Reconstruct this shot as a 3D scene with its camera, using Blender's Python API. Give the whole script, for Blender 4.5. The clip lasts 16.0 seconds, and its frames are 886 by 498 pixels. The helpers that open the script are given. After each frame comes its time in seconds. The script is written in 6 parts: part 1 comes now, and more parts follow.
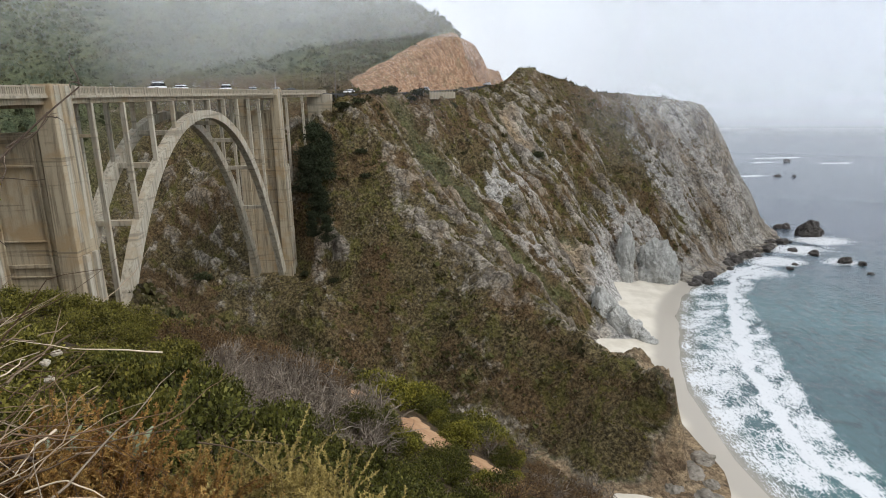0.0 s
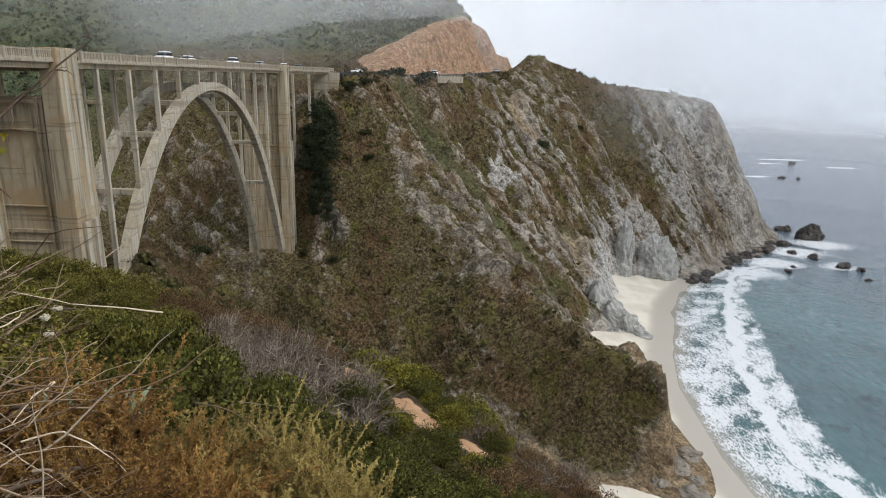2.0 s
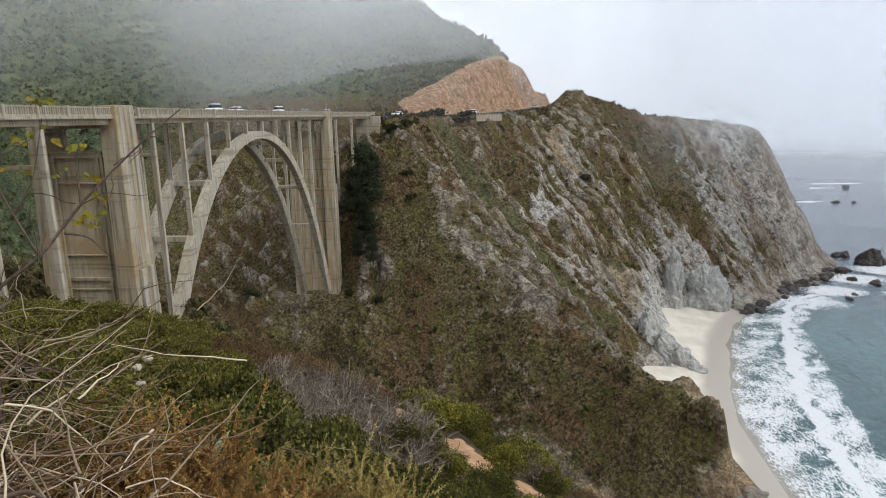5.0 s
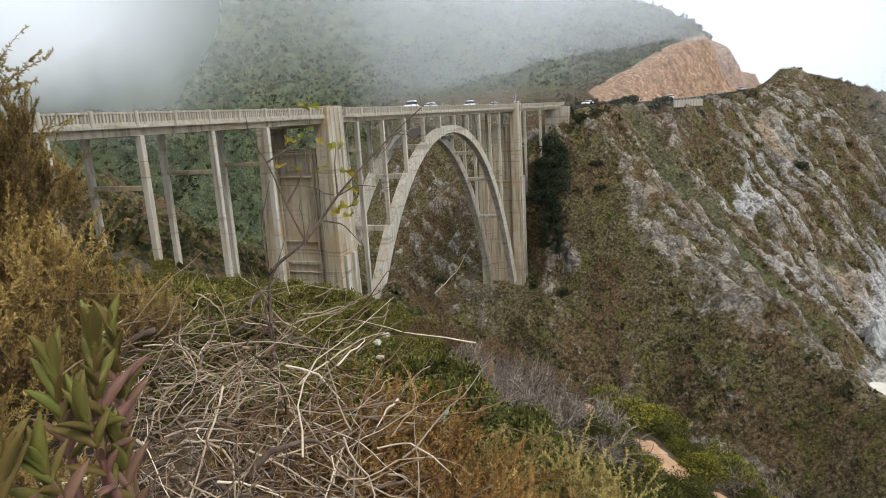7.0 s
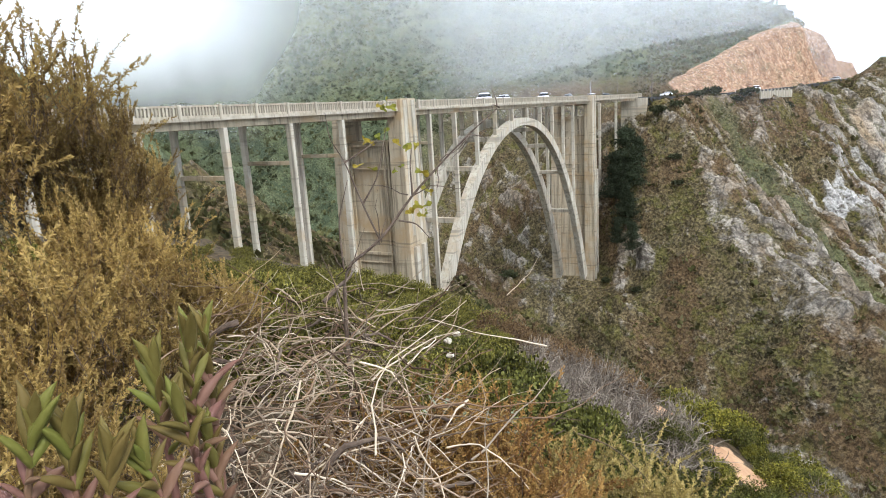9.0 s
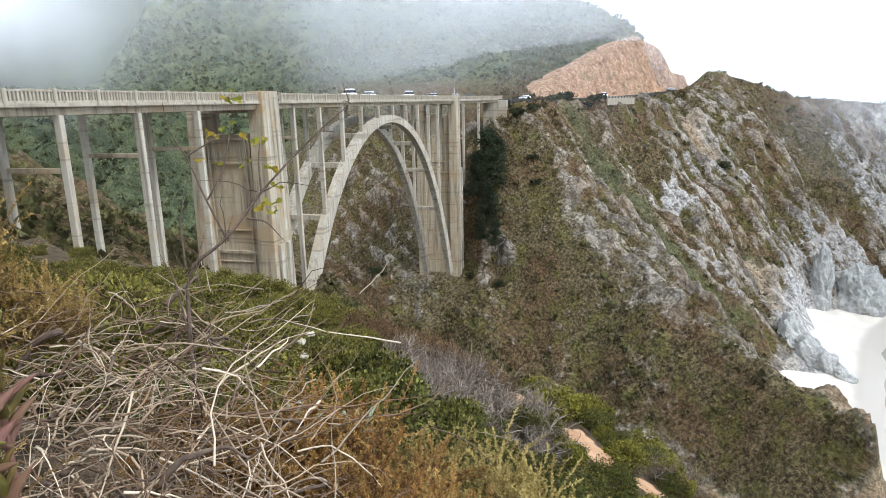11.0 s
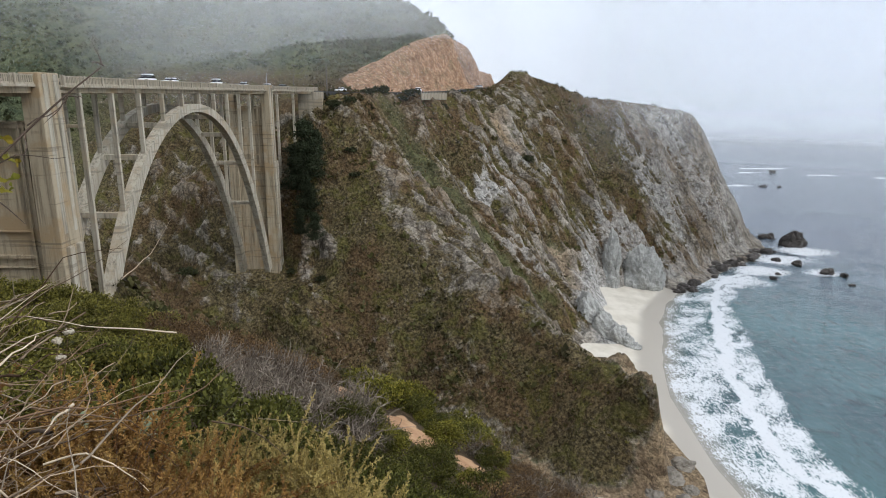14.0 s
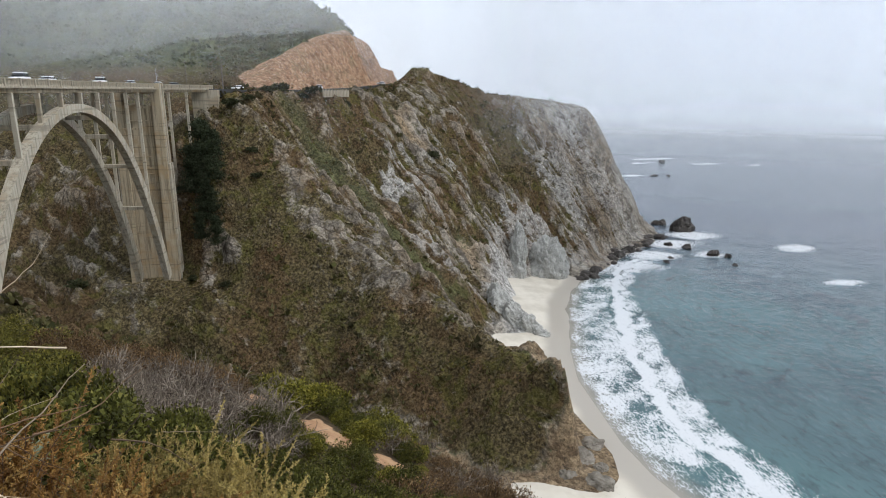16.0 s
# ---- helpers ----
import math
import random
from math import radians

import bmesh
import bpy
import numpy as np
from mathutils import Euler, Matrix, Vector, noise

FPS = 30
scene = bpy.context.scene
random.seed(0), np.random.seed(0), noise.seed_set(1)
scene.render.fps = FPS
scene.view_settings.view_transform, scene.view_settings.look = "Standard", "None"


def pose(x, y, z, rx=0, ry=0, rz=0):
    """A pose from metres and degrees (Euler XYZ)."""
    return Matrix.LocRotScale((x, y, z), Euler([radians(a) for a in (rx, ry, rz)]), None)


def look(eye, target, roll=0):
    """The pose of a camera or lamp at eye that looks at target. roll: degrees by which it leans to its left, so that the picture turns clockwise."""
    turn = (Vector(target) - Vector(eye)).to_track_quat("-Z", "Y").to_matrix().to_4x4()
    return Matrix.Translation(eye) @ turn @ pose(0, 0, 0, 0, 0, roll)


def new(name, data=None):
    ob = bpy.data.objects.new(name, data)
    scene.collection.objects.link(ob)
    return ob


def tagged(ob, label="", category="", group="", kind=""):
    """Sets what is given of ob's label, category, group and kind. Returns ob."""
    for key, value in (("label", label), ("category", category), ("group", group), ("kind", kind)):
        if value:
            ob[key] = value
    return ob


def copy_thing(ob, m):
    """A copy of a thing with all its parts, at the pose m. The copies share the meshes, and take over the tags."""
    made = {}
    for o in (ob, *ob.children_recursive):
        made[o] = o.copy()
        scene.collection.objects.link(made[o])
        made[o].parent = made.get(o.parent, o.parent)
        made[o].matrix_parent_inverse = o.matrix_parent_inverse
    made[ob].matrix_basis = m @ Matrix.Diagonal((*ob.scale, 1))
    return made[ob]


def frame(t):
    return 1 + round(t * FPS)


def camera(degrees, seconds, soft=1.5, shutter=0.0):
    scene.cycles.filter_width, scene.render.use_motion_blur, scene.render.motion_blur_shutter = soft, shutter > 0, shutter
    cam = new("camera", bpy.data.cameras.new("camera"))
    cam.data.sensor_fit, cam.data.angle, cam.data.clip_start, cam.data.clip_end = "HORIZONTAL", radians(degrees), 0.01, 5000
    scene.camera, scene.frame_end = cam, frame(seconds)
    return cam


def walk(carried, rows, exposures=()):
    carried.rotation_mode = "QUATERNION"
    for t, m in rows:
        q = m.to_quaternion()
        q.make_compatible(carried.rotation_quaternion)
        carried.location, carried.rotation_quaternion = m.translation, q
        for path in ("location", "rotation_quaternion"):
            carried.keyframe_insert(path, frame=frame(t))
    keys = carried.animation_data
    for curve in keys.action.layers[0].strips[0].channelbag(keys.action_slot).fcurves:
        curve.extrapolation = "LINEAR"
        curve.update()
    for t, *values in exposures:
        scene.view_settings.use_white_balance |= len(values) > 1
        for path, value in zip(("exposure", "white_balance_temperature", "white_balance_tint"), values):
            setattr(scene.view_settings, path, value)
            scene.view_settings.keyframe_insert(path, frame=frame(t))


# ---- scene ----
# ---- camera and its way ----
cam = camera(70.1, 16.0, soft=1.0)
EYE = (52.5, -89.7, 79.07)
TURNS = [
    (0, 76.12, 1.33, 0.19), (0.5, 75.00, 1.19, -0.25), (1, 75.25, -0.47, 0.66), (1.5, 75.08, -1.20, 1.16),
    (2, 74.77, -1.47, 0.88), (2.5, 75.14, -1.58, 0.20), (3, 76.28, -1.60, -0.79), (3.5, 77.47, -0.51, -0.29),
    (4, 78.39, 0.55, 2.02), (6.5, 77.21, 1.86, 11.33), (7, 78.01, 3.33, 20.91), (7.5, 78.14, 4.99, 25.62),
    (8, 77.71, 4.54, 28.85), (10.5, 77.36, 1.30, 19.46), (11, 76.96, 1.34, 15.51), (11.5, 76.67, 0.63, 11.74),
    (12, 76.83, -0.30, 9.05), (12.5, 76.74, 0.27, 6.17), (13, 76.45, -0.41, 3.72), (13.5, 76.29, -0.43, 1.57),
    (14, 76.23, -0.38, -0.58), (14.5, 76.29, -0.46, -3.21), (15, 75.96, -0.70, -5.34), (15.5, 75.95, -0.37, -7.45),
    (16, 75.97, 0.09, -9.13),
]
EXPO = [(0, 0.22, 6500, 10), (4, 0.14, 6450, 10), (6.5, 0.4, 6350, 10), (7, 0.54, 6300, 10), (8, 1.0, 6150, 10), (10.5, 1.2, 5980, 10), (11, 1.0, 5950, 10), (11.5, 0.42, 5980, 10), (12.5, 0.17, 6050, 10), (14, 0.2, 6250, 10), (16, 0.16, 6300, 10)]
DRIFT = [
    (0, 0.19, 0.0), (0.5, 0.17, -0.07), (1, 0.17, -0.06), (1.5, 0.17, -0.05), (2, 0.17, -0.045), (2.5, 0.17, -0.045), (3, 0.15, -0.03), (3.5, 0.12, -0.01),
    (4, 0.085, 0.01), (6.5, -0.105, 0.0), (7, -0.165, 0.02), (7.5, -0.17, 0.04), (8, -0.18, 0.05), (10.5, -0.165, 0.07), (11, -0.11, 0.06), (11.5, -0.05, 0.04),
    (12, -0.03, 0.02), (12.5, 0.0, 0.0), (13, 0.02, -0.02), (13.5, 0.03, -0.03), (14, 0.06, -0.04), (14.5, 0.06, -0.05), (15, 0.06, -0.05), (15.5, 0.06, -0.05),
    (16, 0.06, -0.05),
]
walk(cam, [(t, pose(EYE[0] + 0.857 * s, EYE[1] + 0.515 * s, EYE[2] + up, rx, ry, rz)) for (t, rx, ry, rz), (_, s, up) in zip(TURNS, DRIFT)], EXPO)

# ---- world, sun ----
world = bpy.data.worlds.new("overcast_sky")
scene.world = world
world.use_nodes = True
wn, wl = world.node_tree.nodes, world.node_tree.links
wn.clear()
w_out = wn.new("ShaderNodeOutputWorld")
w_bg = wn.new("ShaderNodeBackground")
w_sky = wn.new("ShaderNodeTexSky")
w_sky.sky_type = "NISHITA"
w_sky.sun_disc = False
w_sky.sun_elevation = radians(52)
w_sky.sun_rotation = radians(120)
w_dim = wn.new("ShaderNodeMix")
w_dim.data_type = "RGBA"
w_dim.blend_type = "MULTIPLY"
w_dim.inputs[0].default_value = 1.0
w_dim.inputs[7].default_value = (0.12, 0.12, 0.12, 1)
w_mix = wn.new("ShaderNodeMix")
w_mix.data_type = "RGBA"
w_mix.inputs[0].default_value = 0.93
w_geo = wn.new("ShaderNodeTexCoord")
w_sep = wn.new("ShaderNodeSeparateXYZ")
w_ramp = wn.new("ShaderNodeValToRGB")
w_ramp.color_ramp.elements[0].position = 0.0
w_ramp.color_ramp.elements[0].color = (0.66, 0.70, 0.755, 1)
w_ramp.color_ramp.elements[1].position = 0.45
w_ramp.color_ramp.elements[1].color = (0.90, 0.94, 1.0, 1)
wl.new(w_geo.outputs["Generated"], w_sep.inputs[0])
wl.new(w_sep.outputs["Z"], w_ramp.inputs[0])
wl.new(w_sky.outputs[0], w_dim.inputs[6])
wl.new(w_dim.outputs[2], w_mix.inputs[6])
wl.new(w_ramp.outputs[0], w_mix.inputs[7])
wl.new(w_mix.outputs[2], w_bg.inputs[0])
w_bg.inputs[1].default_value = 1.0
wl.new(w_bg.outputs[0], w_out.inputs[0])

sun = new("sun", bpy.data.lights.new("sun", "SUN"))
sun.data.energy = 1.5
sun.data.angle = radians(18)
sun.data.color = (1.0, 0.96, 0.91)
sun.matrix_world = look((60, -25, 80), (0, 5, 0))


# ---- noise on arrays ----
def lattice(seed):
    return np.random.RandomState(seed).rand(256, 256)


def vnoise(x, y, seed=0):
    g = lattice(seed)
    xi, yi = np.floor(x).astype(int), np.floor(y).astype(int)
    fx, fy = x - xi, y - yi
    fx, fy = fx * fx * (3 - 2 * fx), fy * fy * (3 - 2 * fy)
    a, b = g[xi % 256, yi % 256], g[(xi + 1) % 256, yi % 256]
    c, d = g[xi % 256, (yi + 1) % 256], g[(xi + 1) % 256, (yi + 1) % 256]
    return (a * (1 - fx) + b * fx) * (1 - fy) + (c * (1 - fx) + d * fx) * fy


def fbm(x, y, size, octaves=4, seed=0, gain=0.5, ridged=False):
    s, amp, tot = 0.0, 1.0, 0.0
    for k in range(octaves):
        n = vnoise(x / size + 17.3 * k, y / size + 5.1 * k, seed + k)
        if ridged:
            n = 1 - abs(2 * n - 1)
        s, tot = s + amp * n, tot + amp
        amp, size = amp * gain, size / 2.03
    return s / tot


# ---- materials ----
def mat_nodes(name):
    m = bpy.data.materials.new(name)
    m.use_nodes = True
    return m, m.node_tree.nodes, m.node_tree.links, m.node_tree.nodes["Principled BSDF"]


def noise_mat(name, dark, light, scale, rough=0.9, bump=0.3, bump_dist=0.05, fine=8.0, spec=0.2, vary=0.0, stretch=None):
    """Two scales of noise between two colours, with relief."""
    m, n, l, b = mat_nodes(name)
    tc = n.new("ShaderNodeTexCoord")
    src = tc.outputs["Object"]
    if stretch:
        mp = n.new("ShaderNodeMapping")
        mp.inputs["Scale"].default_value = stretch
        l.new(src, mp.inputs[0])
        src = mp.outputs[0]
    n1, n2 = n.new("ShaderNodeTexNoise"), n.new("ShaderNodeTexNoise")
    for q, s, d in ((n1, scale, 5), (n2, scale * fine, 4)):
        q.inputs["Scale"].default_value, q.inputs["Detail"].default_value = s, d
        q.inputs["Roughness"].default_value = 0.65
        l.new(src, q.inputs["Vector"])
    add = n.new("ShaderNodeMath")
    add.operation = "MULTIPLY_ADD"
    add.inputs[1].default_value = 0.45
    l.new(n2.outputs[0], add.inputs[0])
    half = n.new("ShaderNodeMath")
    half.operation = "MULTIPLY"
    half.inputs[1].default_value = 0.55
    l.new(n1.outputs[0], half.inputs[0])
    l.new(half.outputs[0], add.inputs[2])
    fac = add.outputs[0]
    if vary:
        oi = n.new("ShaderNodeObjectInfo")
        v = n.new("ShaderNodeMath")
        v.operation = "MULTIPLY_ADD"
        v.inputs[1].default_value = vary
        l.new(oi.outputs["Random"], v.inputs[0])
        l.new(fac, v.inputs[2])
        fac = v.outputs[0]
    r = n.new("ShaderNodeValToRGB")
    r.color_ramp.elements[0].position, r.color_ramp.elements[1].position = 0.33, 0.68
    r.color_ramp.elements[0].color, r.color_ramp.elements[1].color = (*dark, 1), (*light, 1)
    l.new(fac, r.inputs[0])
    l.new(r.outputs[0], b.inputs["Base Color"])
    b.inputs["Roughness"].default_value = rough
    b.inputs["Specular IOR Level"].default_value = spec
    bp = n.new("ShaderNodeBump")
    bp.inputs["Strength"].default_value, bp.inputs["Distance"].default_value = bump, bump_dist
    l.new(n2.outputs[0], bp.inputs["Height"])
    l.new(bp.outputs[0], b.inputs["Normal"])
    return m


def mix_rgb(n, l, fac, a, b):
    x = n.new("ShaderNodeMix")
    x.data_type = "RGBA"
    for sock, v in ((x.inputs[0], fac), (x.inputs[6], a), (x.inputs[7], b)):
        if isinstance(v, (tuple, float, int)):
            sock.default_value = v if not isinstance(v, tuple) else (*v, 1)
        else:
            l.new(v, sock)
    return x.outputs[2]


def ramp(n, l, fac, p0, p1):
    r = n.new("ShaderNodeMapRange")
    r.interpolation_type = "SMOOTHSTEP"
    r.inputs["From Min"].default_value, r.inputs["From Max"].default_value = p0, p1
    l.new(fac, r.inputs["Value"])
    return r.outputs["Result"]


def noise_tex(n, l, vec, scale, detail=5, rough=0.6, dist=0.0):
    q = n.new("ShaderNodeTexNoise")
    q.inputs["Scale"].default_value, q.inputs["Detail"].default_value = scale, detail
    q.inputs["Roughness"].default_value, q.inputs["Distortion"].default_value = rough, dist
    l.new(vec, q.inputs["Vector"])
    return q.outputs[0]


def math_n(n, l, op, a, b=0.0, c=0.0):
    q = n.new("ShaderNodeMath")
    q.operation = op
    for i, v in enumerate((a, b, c)):
        if isinstance(v, (int, float)):
            q.inputs[i].default_value = v
        else:
            l.new(v, q.inputs[i])
    return q.outputs[0]


def terrain_mat(name):
    """Cliff rock, scrub and bare earth, told apart by the mesh's 'cover' attribute: red scrub, green orange earth, blue pale rock."""
    m, n, l, b = mat_nodes(name)
    tc = n.new("ShaderNodeTexCoord")
    at = n.new("ShaderNodeAttribute")
    at.attribute_name = "cover"
    sep = n.new("ShaderNodeSeparateColor")
    l.new(at.outputs["Color"], sep.inputs[0])
    veg, earth, pale = sep.outputs[0], sep.outputs[1], sep.outputs[2]
    obj = tc.outputs["Object"]
    beds = Vector((0.60, -0.42, -0.68)).normalized()
    across = beds.cross(Vector((0, 0, 1))).normalized()
    comb = n.new("ShaderNodeCombineXYZ")
    for i, (axis, k) in enumerate(((beds, 0.75), (across, 1.0), (beds.cross(across), 1.0))):
        dot = n.new("ShaderNodeVectorMath")
        dot.operation = "DOT_PRODUCT"
        dot.inputs[1].default_value = axis * k
        l.new(obj, dot.inputs[0])
        l.new(dot.outputs["Value"], comb.inputs[i])
    vec = comb.outputs[0]
    big = noise_tex(n, l, obj, 0.03, 4)
    mid = noise_tex(n, l, vec, 0.16, 6, 0.62, 0.8)
    fine = noise_tex(n, l, vec, 0.8, 6, 0.62, 0.4)
    tiny = noise_tex(n, l, obj, 1.3, 7, 0.8)
    grit = noise_tex(n, l, vec, 0.55, 9, 0.73, 0.5)
    fins = noise_tex(n, l, vec, 0.30, 7, 0.64, 1.1)
    warp = n.new("ShaderNodeTexNoise")
    warp.inputs["Scale"].default_value, warp.inputs["Detail"].default_value = 0.22, 5
    l.new(vec, warp.inputs["Vector"])
    bent_vec = n.new("ShaderNodeVectorMath")
    bent_vec.operation = "MULTIPLY_ADD"
    bent_vec.inputs[1].default_value = (4.5, 4.5, 4.5)
    l.new(warp.outputs["Color"], bent_vec.inputs[0])
    l.new(vec, bent_vec.inputs[2])
    cells = []
    for scale, feature in ((0.26, "F1"), (0.85, "F1"), (0.26, "DISTANCE_TO_EDGE")):
        vo = n.new("ShaderNodeTexVoronoi")
        vo.feature = feature
        vo.inputs["Scale"].default_value = scale
        l.new(bent_vec.outputs[0], vo.inputs["Vector"])
        cells.append(vo)
    crack = cells[2]
    tone = math_n(n, l, "ADD", math_n(n, l, "MULTIPLY", cells[0].outputs["Color"], 0.45), math_n(n, l, "ADD", math_n(n, l, "MULTIPLY", cells[1].outputs["Color"], 0.30), math_n(n, l, "MULTIPLY", fins, 0.35)))
    rock = mix_rgb(n, l, ramp(n, l, tone, 0.28, 0.80), (0.116, 0.099, 0.079), (0.340, 0.304, 0.250))
    rock = mix_rgb(n, l, math_n(n, l, "MULTIPLY", ramp(n, l, big, 0.47, 0.58), 0.7), rock, (0.215, 0.165, 0.112))
    rock = mix_rgb(n, l, math_n(n, l, "MULTIPLY", ramp(n, l, grit, 0.57, 0.66), 0.30), rock, (0.42, 0.39, 0.34))
    rock = mix_rgb(n, l, math_n(n, l, "MULTIPLY", ramp(n, l, grit, 0.45, 0.36), 0.8), rock, (0.050, 0.042, 0.034))
    rock = mix_rgb(n, l, math_n(n, l, "MULTIPLY", ramp(n, l, crack.outputs[0], 0.10, 0.0), 0.6), rock, (0.060, 0.052, 0.044))
    tan = mix_rgb(n, l, ramp(n, l, tone, 0.30, 0.78), (0.135, 0.092, 0.054), (0.35, 0.255, 0.15))
    tan = mix_rgb(n, l, math_n(n, l, "MULTIPLY", ramp(n, l, grit, 0.47, 0.38), 0.8), tan, (0.07, 0.055, 0.04))
    rock = mix_rgb(n, l, math_n(n, l, "MULTIPLY", at.outputs["Alpha"], 0.85), rock, tan)
    pale_c = mix_rgb(n, l, ramp(n, l, grit, 0.36, 0.58), (0.12, 0.115, 0.105), (0.58, 0.57, 0.54))
    rock = mix_rgb(n, l, pale, rock, pale_c)
    green = mix_rgb(n, l, ramp(n, l, tiny, 0.40, 0.62), (0.072, 0.057, 0.030), (0.150, 0.120, 0.060))
    green = mix_rgb(n, l, math_n(n, l, "MULTIPLY", ramp(n, l, big, 0.44, 0.56), 0.6), green, (0.120, 0.070, 0.036))
    green = mix_rgb(n, l, math_n(n, l, "MULTIPLY", ramp(n, l, mid, 0.50, 0.62), 0.65), green, (0.102, 0.098, 0.024))
    green = mix_rgb(n, l, math_n(n, l, "MULTIPLY", ramp(n, l, fine, 0.58, 0.68), 0.40), green, (0.165, 0.140, 0.105))
    green = mix_rgb(n, l, math_n(n, l, "MULTIPLY", ramp(n, l, fine, 0.46, 0.37), 0.7), green, (0.036, 0.030, 0.019))
    cut = mix_rgb(n, l, ramp(n, l, fine, 0.35, 0.65), (0.30, 0.172, 0.104), (0.45, 0.305, 0.20))
    cut = mix_rgb(n, l, math_n(n, l, "MULTIPLY", ramp(n, l, mid, 0.50, 0.66), 0.8), cut, (0.25, 0.195, 0.115))
    runs = n.new("ShaderNodeMapping")
    runs.inputs["Scale"].default_value = (1.0, 1.0, 0.12)
    l.new(obj, runs.inputs[0])
    gully = noise_tex(n, l, runs.outputs[0], 0.45, 5, 0.6, 0.3)
    cut = mix_rgb(n, l, math_n(n, l, "MULTIPLY", ramp(n, l, gully, 0.53, 0.40), 0.6), cut, (0.20, 0.118, 0.074))
    cut = mix_rgb(n, l, pale, cut, (0.60, 0.40, 0.235))
    blotch = math_n(n, l, "ADD", math_n(n, l, "MULTIPLY_ADD", grit, 1.5, -0.75), math_n(n, l, "MULTIPLY_ADD", fins, 1.3, -0.65))
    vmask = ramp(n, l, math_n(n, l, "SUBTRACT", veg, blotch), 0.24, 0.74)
    hill_c = mix_rgb(n, l, ramp(n, l, mid, 0.35, 0.65), (0.062, 0.080, 0.045), (0.125, 0.142, 0.075))
    hill_c = mix_rgb(n, l, ramp(n, l, big, 0.52, 0.66), hill_c, (0.12, 0.135, 0.062))
    green = mix_rgb(n, l, at.outputs["Alpha"], green, hill_c)
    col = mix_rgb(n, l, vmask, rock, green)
    col = mix_rgb(n, l, ramp(n, l, math_n(n, l, "ADD", earth, math_n(n, l, "MULTIPLY_ADD", fine, 0.5, -0.25)), 0.4, 0.6), col, cut)
    grain = math_n(n, l, "MULTIPLY_ADD", ramp(n, l, tiny, 0.38, 0.62), 0.75, 0.62)
    shade = n.new("ShaderNodeMix")
    shade.data_type, shade.blend_type = "RGBA", "MULTIPLY"
    shade.inputs[0].default_value = 1.0
    l.new(col, shade.inputs[6])
    l.new(grain, shade.inputs[7])
    l.new(shade.outputs[2], b.inputs["Base Color"])
    b.inputs["Roughness"].default_value = 0.95
    b.inputs["Specular IOR Level"].default_value = 0.12
    bp = n.new("ShaderNodeBump")
    bp.inputs["Strength"].default_value, bp.inputs["Distance"].default_value = 1.0, 0.9
    facets = math_n(n, l, "ADD", math_n(n, l, "MULTIPLY", cells[0].outputs["Distance"], -0.8), math_n(n, l, "MULTIPLY", cells[1].outputs["Distance"], -0.4))
    h = math_n(n, l, "ADD", math_n(n, l, "ADD", math_n(n, l, "MULTIPLY", fine, 0.5), facets), math_n(n, l, "ADD", grit, math_n(n, l, "MULTIPLY", fins, 1.3)))
    l.new(h, bp.inputs["Height"])
    l.new(bp.outputs[0], b.inputs["Normal"])
    return m


